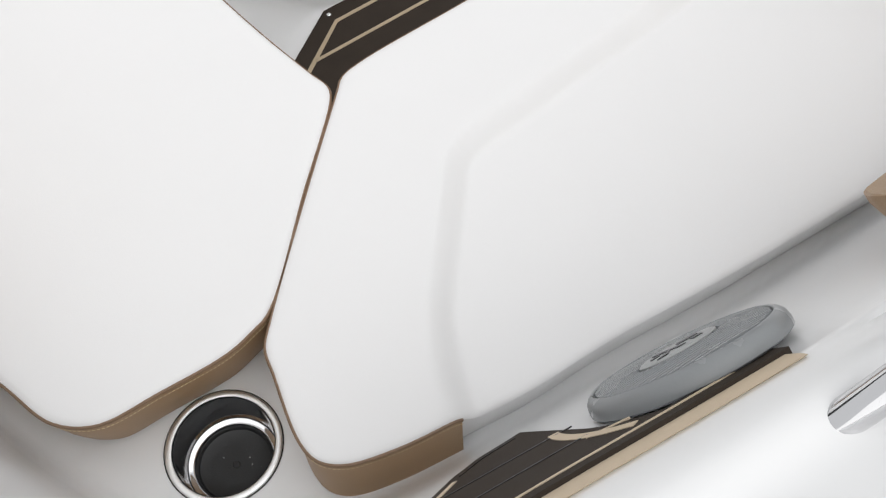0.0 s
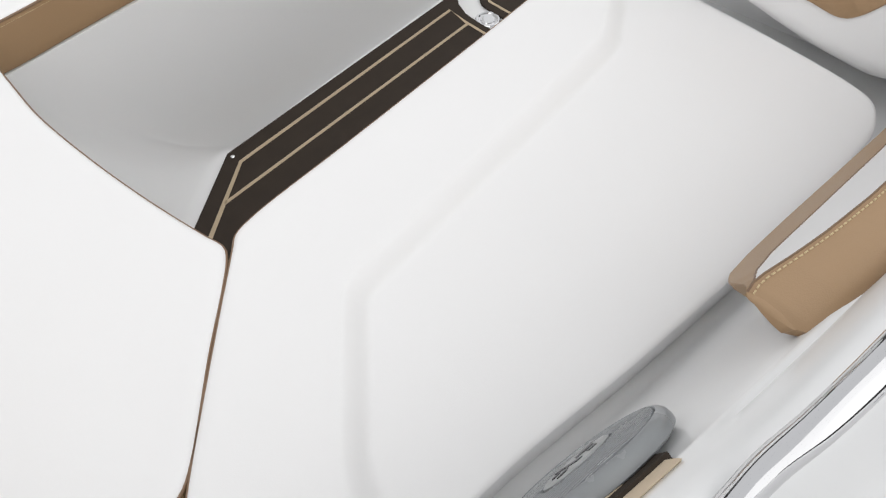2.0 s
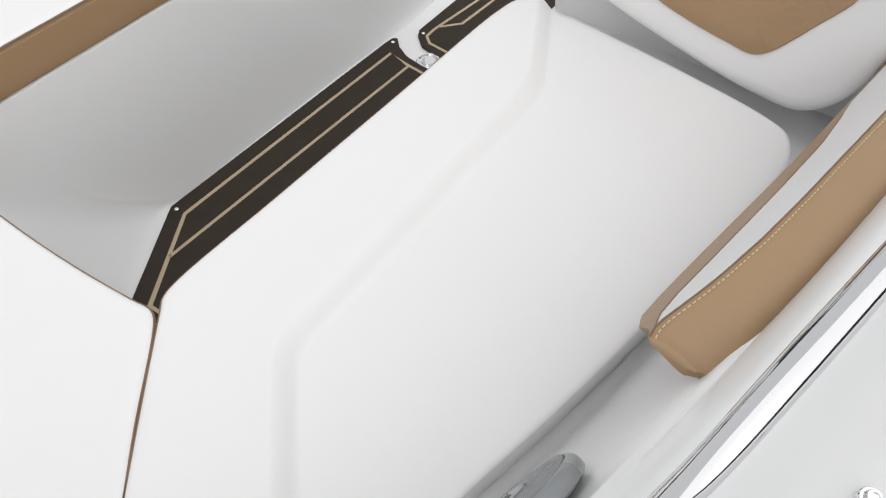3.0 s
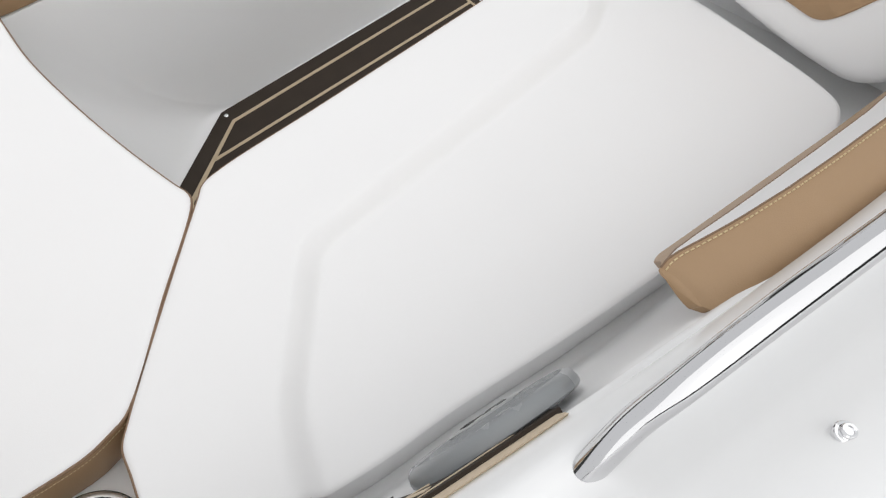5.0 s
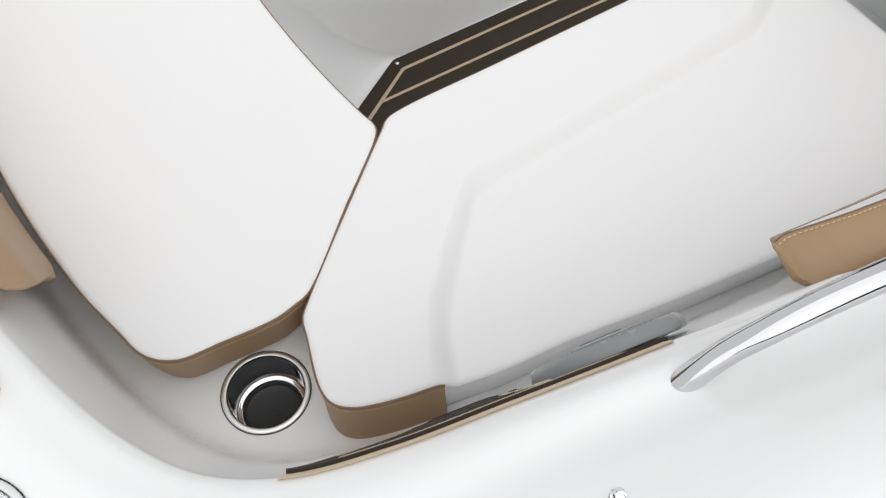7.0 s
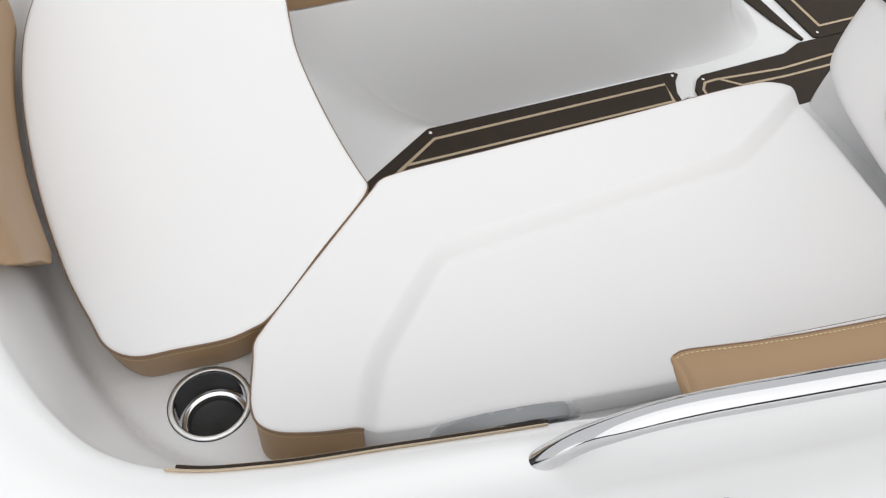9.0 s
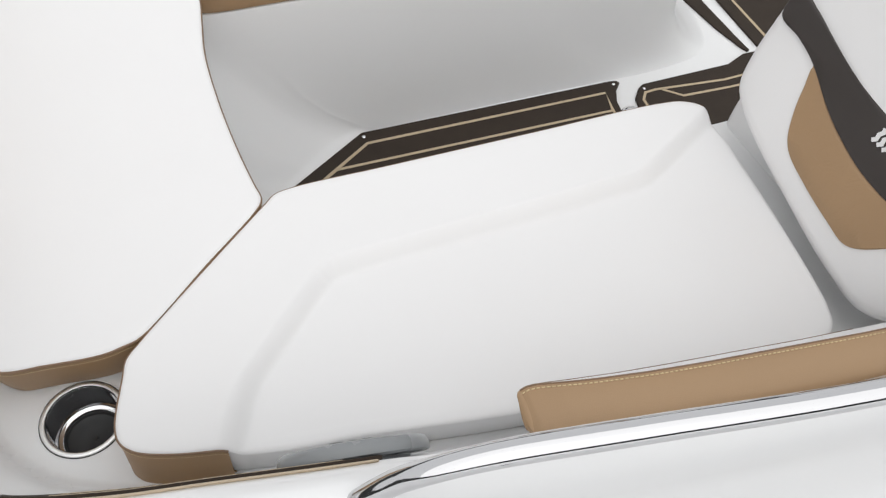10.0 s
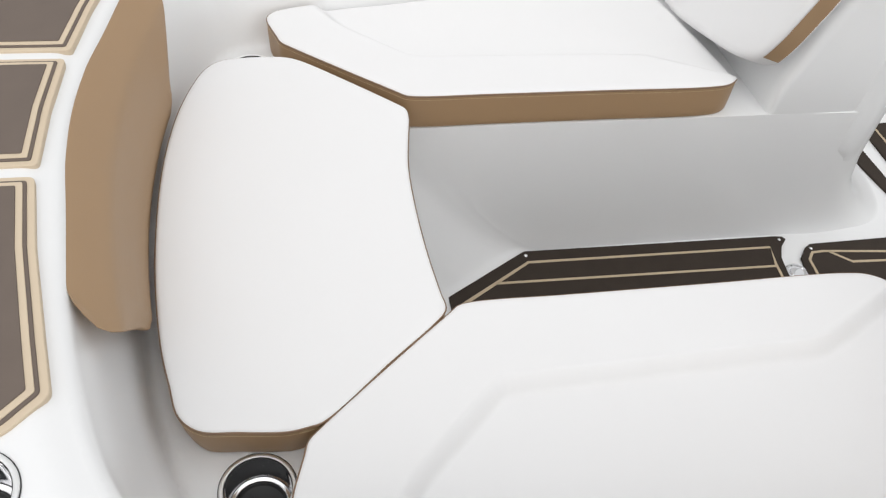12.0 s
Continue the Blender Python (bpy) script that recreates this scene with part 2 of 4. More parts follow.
WELL = [(-0.14, 0), (-0.14, 0.05), (-0.14, 0.10), (-0.135, 0.17), (-0.12, 0.23), (-0.10, 0.255), (-0.06, 0.272), (0.0, 0.276), (0.08, 0.276), (0.16, 0.276), (0.28, 0.276), (0.4, 0.276), (0.6, 0.276), (0.95, 0.278), (1.15, 0.280), (1.215, 0.315), (1.235, 0.40), (1.24, 0.80)]
SOLE = [(0.12, 0), (0.12, 0.04), (0.12, 0.075), (0.12, 0.125), (0.19, 0.175), (0.25, 0.212), (0.30, 0.242), (0.34, 0.258), (0.38, 0.26), (0.42, 0.26), (0.50, 0.26), (0.58, 0.26), (0.72, 0.26), (1.0, 0.258), (1.20, 0.258), (1.36, 0.296), (1.42, 0.42), (1.44, 0.80)]
NST = 204


def side_curve(pts, sign):
    return [Vector((p.x, p.y * sign, 0)) for p in station_curve(pts)]


def station_curve(pts):
    """Points at the same share of each span, so that the four curves keep in step."""
    P = [Vector((x, y, 0)) for x, y in pts]
    P = [Vector((P[1].x, -P[1].y, 0))] + P + [P[-1] + (P[-1] - P[-2])]
    out = []
    per = NST // (len(pts) - 1)
    for i in range(1, len(P) - 2):
        a, b, c, d = P[i - 1 : i + 3]
        t1, t2, t3 = (b - a).length ** 0.5, (c - b).length ** 0.5, (d - c).length ** 0.5
        m1 = ((c - b) / t2 - (c - a) / (t1 + t2) + (b - a) / t1) * t2
        m2 = ((d - c) / t3 - (d - b) / (t2 + t3) + (c - b) / t2) * t2
        for s in range(per):
            u = s / per
            out.append((2 * u**3 - 3 * u**2 + 1) * b + (u**3 - 2 * u**2 + u) * m1 + (3 * u**2 - 2 * u**3) * c + (u**3 - u**2) * m2)
    out.append(P[-2])
    return out


def whole(pts):
    right = side_curve(pts, -1)
    left = side_curve(pts, 1)
    return left[::-1] + right[1:]


rim, foot, well, sole = whole(RIM), whole(FOOT), whole(WELL), whole(SOLE)


def smooth01(u):
    u = min(max(u, 0.0), 1.0)
    return u * u * (3 - 2 * u)


def outward(i):
    t = (rim[min(i + 1, len(rim) - 1)] - rim[max(i - 1, 0)]).normalized()
    n = Vector((t.y, -t.x, 0))
    c = rim[i] - Vector((0.5, 0, 0))
    return n if n.dot(c) > 0 or rim[i].x > 0.5 and n.y * rim[i].y > 0 else -n


def side_share(p):
    """0 at the bow, 1 along the sides."""
    return smooth01((p.x + 0.42) / 0.4)


def top_height(p, d):
    """The height of the gunwale's top d metres outside the rim."""
    s = side_share(p)
    bow = 0.668 + 0.012 * smooth01(d / 0.05)
    side = 0.668 + 0.022 * smooth01(d / 0.03) + 0.022 * smooth01((d - 0.055) / 0.04) + 0.034 * smooth01((d - 0.085) / 0.075)
    return bow * (1 - s) + side * s


def lip_drop(p):
    """How far the coaming's edge is rounded down, aft of the foam trim."""
    return 0.012 * smooth01(p.x / 0.07) if p.y < 0 else 0.0


# drink holders let into the moulding: two beside the bow cushion, one on the gunwale
CUPS = [(-0.291, -0.495, DECK), (-0.285, 0.510, DECK), (-0.539, -0.622, 0.680)]


def moulding():
    bm = bmesh.new()
    rows = []
    for d in (0.42, 0.34, 0.28, 0.22, 0.18, 0.14, 0.11, 0.095, 0.08, 0.065, 0.05, 0.04, 0.03, 0.022, 0.015, 0.009):
        row = []
        for i, p in enumerate(rim):
            k = outward(i)
            q = p + k * d
            row.append(Vector((q.x, q.y, top_height(p, d) - 0.05 * smooth01((d - 0.3) / 0.12) - lip_drop(p) * max(0.0, 1 - d / 0.034) ** 2)))
        rows.append(row)
    for o, z in ((-0.0045, 0.6655), (-0.001, 0.662), (0.0015, 0.656), (0.003, 0.648)):
        rows.append([Vector((*(p - outward(i) * o).xy, 0.648 + (z - 0.648) * (1 - 58 * lip_drop(p)))) for i, p in enumerate(rim)])
    for u in (0.1, 0.22, 0.34, 0.46, 0.58, 0.7):
        rows.append([Vector((*(p - outward(i) * 0.003).lerp(foot[i], u).xy, 0.648 + (DECK - 0.648) * u)) for i, p in enumerate(rim)])
    for u, v in ((0.78, 0.795), (0.86, 0.88), (0.93, 0.94), (1.0, 0.978), (1.10, 0.995), (1.22, 1.0)):
        row = []
        for i, p in enumerate(rim):
            a = p - outward(i) * 0.003
            q = a + (foot[i] - a) * u
            row.append(Vector((q.x, q.y, 0.648 + (DECK - 0.648) * v)))
        rows.append(row)
    last = rows[-1]
    for u in (0.25, 0.5, 0.75, 0.93):
        rows.append([last[i].lerp(Vector((well[i].x, well[i].y, DECK)), u) for i in range(len(rim))])
    for u, z in ((0.0, DECK - 0.002), (0.02, DECK - 0.008), (0.04, DECK - 0.02), (0.2, 0.30), (0.38, 0.22), (0.55, 0.14), (0.72, 0.08), (0.84, 0.045), (0.93, 0.02), (1.0, 0.006), (1.08, 0.001)):
        row = []
        for i in range(len(rim)):
            w, s = well[i], sole[i]
            side = smooth01((w.x + 0.02) / 0.3)
            uu = u * (1 - side) + side * (max(0.0, (u - 0.30) / 0.70) ** 2.2 if u < 1 else u)
            q = w + (s - w) * uu
            row.append(Vector((q.x, q.y, z)))
        rows.append(row)
    V = loft(bm, rows)
    half = len(rim) // 2
    a = V[-1]
    for i in range(half):
        j = len(rim) - 1 - i
        if i + 1 < j - 1:
            bm.faces.new((a[i], a[i + 1], a[j - 1], a[j]))
        elif i + 1 == j - 1:
            bm.faces.new((a[i], a[i + 1], a[j]))
    for cx, cy, cz in CUPS:
        near = [f for f in bm.faces if (f.calc_center_median() - Vector((cx, cy, cz))).length < 0.16 and abs(f.calc_center_median().z - cz) < 0.03]
        for k in range(20):
            a = 2 * math.pi * k / 20
            nrm = Vector((math.cos(a), math.sin(a), 0))
            near = [f for f in near if f.is_valid]
            geom = list({e for e in near} | {e for f in near for e in f.edges} | {v for f in near for v in f.verts})
            r = bmesh.ops.bisect_plane(bm, geom=geom, plane_co=Vector((cx, cy, cz)) + nrm * 0.0480, plane_no=nrm)
            near = [g for g in r["geom"] if isinstance(g, bmesh.types.BMFace)]
        gone = [f for f in near if f.is_valid and (f.calc_center_median() - Vector((cx, cy, f.calc_center_median().z))).length < 0.0477]
        bmesh.ops.delete(bm, geom=gone, context="FACES")
    return part("hull_liner", bm, GEL)


liner = moulding()
tagged(liner, "glossy white gelcoat bow moulding with footwell and gunwale", "boat deck", kind="structure")


def hull_shell():
    bm = bmesh.new()
    rows = []
    for d, z in ((0.40, 0.66), (0.44, 0.60), (0.45, 0.5), (0.40, 0.2), (0.28, -0.1), (0.02, -0.35)):
        rows.append([Vector((*(p + outward(i) * d).xy, z)) for i, p in enumerate(rim)])
    loft(bm, rows)
    return part("hull_side", bm, GEL)


bm = bmesh.new()
bmesh.ops.create_grid(bm, x_segments=4, y_segments=4, size=0.5)
bmesh.ops.scale(bm, vec=(0.74, 1.64, 1), verts=bm.verts)
aft = part("cockpit_floor", bm, GEL)
aft.location = (1.61, 0, 0.0012)
# the sides of the cockpit aft of the consoles, from the floor up to the deck's edge
for sgn in (-1, 1):
    bm = bmesh.new()
    run = [(1.24, 0.80), (1.45, 0.822), (1.70, 0.846), (1.90, 0.862)]
    loft(bm, [[Vector((x, sgn * (y + k), z)) for x, y in run] for k, z in ((-0.02, -0.004), (0.0, 0.02), (0.0, 0.20), (0.003, DECK), (0.085, 0.66), (0.09, 0.60))], closed=False)
    lining = part("side_lining", bm, GEL)
    tagged(lining, "white gelcoat cockpit side aft of the console", "wall", kind="structure")
tagged(aft, "white gelcoat cockpit floor aft of the consoles", "floor", kind="structure")
tagged(hull_shell(), "white gelcoat outer side of the boat", "boat hull", kind="structure")
bm = bmesh.new()
bmesh.ops.create_grid(bm, x_segments=8, y_segments=8, size=400)
ground = part("ground", bm, CONCRETE)
ground.location = (0, 0, -0.75)
# unseen dark ring, added to give the polished steel a dark band to reflect
bm = bmesh.new()
ring = [[Vector((9 * math.cos(a), 9 * math.sin(a), 0)) * k + Vector((0, 0, z)) for a in [2 * math.pi * i / 48 for i in range(48)]] for k, z in ((1, -0.75), (1, 1.9), (1.04, 1.9), (1.04, -0.75))]
loft(bm, ring, closed=True)
dark_ring = part("reflection_ring", bm, SURROUND)
tagged(dark_ring, "unseen dark ring added far off for the steel to reflect", "wall", kind="structure")
tagged(ground, "plain grey concrete ground under the boat", "ground", kind="structure")


# ---- cushions ----
def cushion(name, outline, label, tan_span, height, under_in=0.004, rear_in=0.004, thick=0.080, lean=(0, 0), group=""):
    """An upholstered seat pad: white top panel, tan boxing with stitches and piping, white boxing elsewhere."""
    P = [Vector((p[0], p[1], 0)) for p in outline]
    if area(P) < 0:
        P = P[::-1]
    n = len(P)
    c = sum(P, Vector()) / n
    root = thing(name, (c.x, c.y, ZC - thick), label, "seat cushion", group)

    def top_z(p):
        return ZC + height(p) if height else ZC

    # top panel
    bm = bmesh.new()
    rows = []
    for d, dz in ((-0.0003, -0.0050), (0.0006, -0.0030), (0.0028, -0.0012), (0.0065, -0.0004), (0.014, 0.0)):
        R = inset(P, d)
        rows.append([Vector((p.x, p.y, top_z(p) + dz)) for p in R])
    R = inset(P, 0.014)
    steps = 130
    for k in range(1, steps):
        u = k / steps
        row = []
        for p in R:
            q = p.lerp(c, u)
            row.append(Vector((q.x, q.y, top_z(q))))
        rows.append(row)
    V = loft(bm, rows, closed=True)
    mid = bm.verts.new((c.x, c.y, top_z(c)))
    for i in range(n):
        bm.faces.new((V[-1][i], V[-1][(i + 1) % n], mid))
    made = [part("top_panel", bm, WHITE)]

    # boxing, cut into a tan and a white run
    def wall(idx, mat, nm, lab, tuck, lean=(0, 0)):
        rows = []
        for d, f in ((0.0, 0.0), (0.0012, 0.03), (0.0006, 0.10), (0.002, 0.3), (0.006, 0.55), (0.012, 0.8), (0.017, 0.95), (0.026, 1.0), (0.06, 1.0)):
            R = inset(P, d * tuck / 0.022 if d < 0.05 else d)
            row = []
            for i in idx:
                z1 = top_z(P[i % n]) - 0.0045
                row.append(Vector((R[i % n].x + lean[0] * f, R[i % n].y + lean[1] * f, z1 + (ZC - thick - z1) * f)))
            rows.append(row)
        b = bmesh.new()
        loft(b, rows)
        return part(nm, b, mat, label=lab)

    ins = [i for i in range(n) if tan_span(P[i])]
    if len(ins) == n:
        made.append(wall(list(range(n)) + [n], TAN, "boxing", "tan vinyl boxing", under_in, lean))
        run = list(range(n)) + [n]
    else:
        start = next(i for i in range(n) if tan_span(P[i]) and not tan_span(P[i - 1]))
        run = [start + k for k in range(n) if tan_span(P[(start + k) % n])]
        rest = [run[-1] + k for k in range(n - len(run) + 2)]
        made.append(wall(run, TAN, "boxing", "tan vinyl boxing", under_in, lean))
        made.append(wall(rest, WHITE, "rear_boxing", "white vinyl boxing", rear_in))
    seam = [Vector((P[i % n].x, P[i % n].y, top_z(P[i % n]) - 0.0052)) for i in run]
    made.append(part("piping", tube(seam, 0.0020, seg=6), PIPING))
    O = inset(P, -0.0006)
    line = [Vector((O[i % n].x + 0.12 * lean[0], O[i % n].y + 0.12 * lean[1], top_z(P[i % n]) - 0.0125)) for i in run]
    made.append(part("stitching", stitches(line, lambda a: (a.x - c.x, a.y - c.y, 0)), THREAD))
    bm = bmesh.new()
    Q = inset(P, 0.03)
    loft(bm, [[Vector((p.x, p.y, ZC - thick)) for p in Q], [Vector((p.x, p.y, ZC - thick + 0.004)) for p in Q]], closed=True, caps=True)
    made.append(part("base_board", bm, RUBBER))
    under(root, made)
    return root


SEAT = [(0.006, 0.283), (0.022, 0.270), (0.050, 0.265), (0.20, 0.266), (0.45, 0.267), (0.695, 0.268), (0.742, 0.276), (0.770, 0.298), (0.778, 0.345), (0.768, 0.452), (0.750, 0.58), (0.726, 0.70), (0.709, 0.733), (0.664, 0.752), (0.60, 0.752), (0.45, 0.738), (0.325, 0.717), (0.17, 0.690), (0.027, 0.661), (-0.06, 0.648), (-0.128, 0.632), (-0.19, 0.616), (-0.229, 0.599), (-0.243, 0.583), (-0.245, 0.562), (-0.227, 0.50), (-0.219, 0.476), (-0.200, 0.457), (-0.10, 0.371)]
STEP = [(-0.154, 0.712), (-0.121, 0.612), (-0.088, 0.552), (0.056, 0.418), (0.582, 0.407), (0.668, 0.366), (0.80, 0.298)]


def eased(pts, r, n=4):
    """An open polyline with its inner corners rounded by r."""
    P = [Vector((x, y, 0)) for x, y in pts]
    out = [P[0]]
    for a, p, b in zip(P, P[1:], P[2:]):
        d = min(r, (a - p).length * 0.45, (b - p).length * 0.45)
        u, v = p + (a - p).normalized() * d, p + (b - p).normalized() * d
        out += [(1 - k / n) ** 2 * u + 2 * (k / n) * (1 - k / n) * p + (k / n) ** 2 * v for k in range(n + 1)]
    return out + [P[-1]]


step_line = eased(STEP, 0.026)


def seat_height(sign):
    def height(p):
        q = Vector((p.x, p.y * sign, 0))
        best, side = 9.0, 1
        for a, b in zip(step_line, step_line[1:]):
            t = b - a
            u = min(max((q - a).dot(t) / t.length_squared, 0), 1)
            v = q - (a + t * u)
            if v.length < best:
                best = v.length
                side = 1 if t.x * v.y - t.y * v.x > 0 else -1
        d = best * side
        ramp = max((d + 0.012) / 0.023, 0.0)
        g = 0.6 * ramp + 0.4 * ramp * ramp
        ease = max(0.34 - abs(g - 1), 0.0) / 0.34
        return -0.0205 * (min(g, 1.0) - 0.085 * ease * ease)
    return height


def seat_tan(sign):
    def tan(p):
        q = Vector((p.x, p.y * sign, 0))
        return q.x < -0.126 or q.y < 0.30 or (q.x < 0.05 and q.y < 0.55)
    return tan


side_seat = cushion("side_seat_cushion", [(p.x, -p.y) for p in spline([(x, y, 0) for x, y in SEAT], 480, True)], "white vinyl side seat cushion with stepped top and tan boxing", seat_tan(-1), seat_height(-1), under_in=-0.0008, lean=(0.0005, -0.0075), group="bow seats")
far_seat = cushion("side_seat_cushion", [(p.x - 0.001, p.y + 0.012) for p in spline([(x, y, 0) for x, y in SEAT], 300, True)], "white vinyl side seat cushion with tan front across the footwell", lambda p: seat_tan(1)(Vector((p.x + 0.001, p.y - 0.012, 0))), lambda p: seat_height(1)(Vector((p.x + 0.001, p.y - 0.012, 0))), lean=(0, -0.005), group="bow seats")

BOWPAD = [(0.002, -0.270), (-0.001, -0.245), (-0.008, -0.16), (-0.011, -0.05), (-0.007, 0.065), (0.006, 0.15), (0.016, 0.215), (0.013, 0.238), (0.000, 0.252), (-0.09, 0.335), (-0.185, 0.415), (-0.215, 0.428), (-0.30, 0.428), (-0.345, 0.418), (-0.372, 0.392), (-0.396, 0.334), (-0.418, 0.25), (-0.432, 0.15), (-0.438, 0.05), (-0.437, -0.08), (-0.430, -0.19), (-0.415, -0.305), (-0.400, -0.37), (-0.386, -0.420), (-0.360, -0.444), (-0.31, -0.452), (-0.245, -0.459), (-0.218, -0.455), (-0.199, -0.450), (-0.0985, -0.3655), (-0.004, -0.2835)]
bow_seat = cushion("bow_seat_cushion", [(p.x, p.y) for p in spline([(x, y, 0) for x, y in BOWPAD], 300, True)], "smooth white vinyl bow seat cushion with tan boxing", lambda p: True, None, under_in=0.016)


# ---- foam deck pads ----
def foam_pad(name, outline, z, label, lines=(), screws=(), th=0.006, group="floor pads", tan_w=0.007):
    c = sum((Vector((p[0], p[1], 0)) for p in outline), Vector()) / len(outline)
    root = thing(name, (c.x, c.y, z), label, "deck pad", group)
    made = [part("foam_sheet", slab(outline, z, z + th, 0.0015), EVA)]
    for ln in lines:
        made.append(part("inlay_line", strip([(x, y, z + th - 0.001) for x, y in ln], tan_w, 0.0016), INLAY, label="tan inlay line"))
    for x, y in screws:
        b = turned([(0.0045, 0), (0.0045, 0.0008), (0.003, 0.002), (0.0005, 0.0024)], 12)
        bmesh.ops.translate(b, verts=b.verts, vec=(x, y, z + th))
        made.append(part("snap_button", b, CHROME, label="small silver snap"))
    under(root, made)
    return root


PAD = [(0.340, 0.254), (1.03, 0.246), (1.050, 0.243), (1.056, 0.232), (1.032, 0.208), (1.012, 0.17), (1.004, 0.12), (1.000, 0.0)]
padA = PAD + [(x, -y) for x, y in PAD[::-1][1:]] + [(0.125, -0.126), (0.125, 0.126)]
foam_pad("floor_pad", padA, 0.002, "dark brown foam floor pad with tan inlay lines", lines=[
    [(0.975, 0.0), (0.978, 0.08), (0.985, 0.15), (0.998, 0.207), (0.342, 0.215), (0.15, 0.096), (0.15, 0.0)],
    [(0.981, 0.142), (0.249, 0.155)],
    [(0.975, 0.0), (0.978, -0.08), (0.985, -0.15), (0.998, -0.207), (0.342, -0.215), (0.15, -0.096), (0.15, 0.0)],
    [(0.981, -0.142), (0.249, -0.155)]],
    screws=[(0.341, 0.238), (1.036, 0.231), (0.341, -0.238), (1.036, -0.231)])
PADB = [(1.116, 0.210), (1.40, 0.214), (1.47, 0.24), (1.70, 0.24), (1.70, -0.24), (1.47, -0.24), (1.40, -0.214), (1.116, -0.210), (1.095, -0.198), (1.066, -0.165), (1.055, -0.12), (1.055, 0.12), (1.066, 0.165), (1.095, 0.198)]
foam_pad("floor_pad", PADB, 0.002, "dark brown foam aft floor pad with tan inlay lines", lines=[
    [(1.70, 0.172), (1.35, 0.160), (1.14, 0.180), (1.105, 0.178), (1.085, 0.155), (1.08, 0.10), (1.08, -0.10), (1.085, -0.155), (1.105, -0.178), (1.14, -0.180), (1.7, -0.172)],
    [(1.70, 0.13), (1.35, 0.130), (1.20, 0.137), (1.155, 0.176)]],
    screws=[(1.109, 0.192), (1.109, -0.192)])
P3 = [(1.535, 0.250), (1.555, 0.235), (1.90, 0.235), (1.90, 0.70), (1.555, 0.70)]
foam_pad("floor_pad", P3, 0.002, "dark brown foam pad beside the console step", lines=[[(1.60, 0.69), (1.585, 0.285), (1.88, 0.285)]], screws=[(1.558, 0.262)])
foam_pad("step_pad", [(1.446, 0.50), (1.462, 0.36), (1.484, 0.262), (1.492, 0.248), (1.500, 0.250), (1.498, 0.32), (1.495, 0.70), (1.440, 0.70)], 0.002, "narrow dark foam strip along the white step edge")

# round steel socket in the gap between the floor pads
b = turned([(0.030, 0.0), (0.030, 0.003), (0.028, 0.005), (0.024, 0.005), (0.022, 0.002), (0.018, 0.001), (0.016, 0.004), (0.010, 0.005), (0.002, 0.005)], 32)
socket = part("table_socket", b, CHROME)
socket.location = (1.030, 0.118, 0.002)
tagged(socket, "small round steel table socket in the white floor", "floor socket")

# bow deck pads on the gunwale top
ZB = 0.681
for pts in ([(-0.545, 0.100), (-0.549, -0.026), (-0.545, -0.152), (-0.90, -0.152), (-0.90, 0.100)],
            [(-0.541, 0.122), (-0.526, 0.25), (-0.500, 0.40), (-0.478, 0.46), (-0.52, 0.50), (-0.90, 0.40), (-0.90, 0.122)],
            [(-0.545, -0.174), (-0.524, -0.30), (-0.493, -0.44), (-0.475, -0.517), (-0.510, -0.556), (-0.62, -0.62), (-0.90, -0.45), (-0.90, -0.174)]):
    if area([Vector((x, y, 0)) for x, y in pts]) < 0:
        pts = pts[::-1]
    P = rounded([Vector((x, y, 0)) for x, y in pts], 0.010, 4)
    rings = [rounded(offset_corners(pts, d), r, 3) for d, r in ((0.009, 0.005), (0.0135, 0.003), (0.0215, 0.002))]
    c = sum(P, Vector()) / len(P)
    root = thing("bow_deck_pad", (c.x, c.y, ZB), "brown foam bow deck pad with double tan border", "deck pad", "bow deck pads")
    made = [part("border_sheet", slab(P, ZB - 0.012, ZB + 0.003, 0.001), CREAM, label="cream foam border"),
            part("foam_sheet", slab(rings[0], ZB, ZB + 0.005, 0.001), EVAL),
            part("inlay_line", slab(rings[1], ZB + 0.003, ZB + 0.0062, 0.0005), CREAM, label="cream inlay border"),
            part("centre_sheet", slab(rings[2], ZB + 0.004, ZB + 0.0078, 0.0008), EVAL)]
    under(root, made)


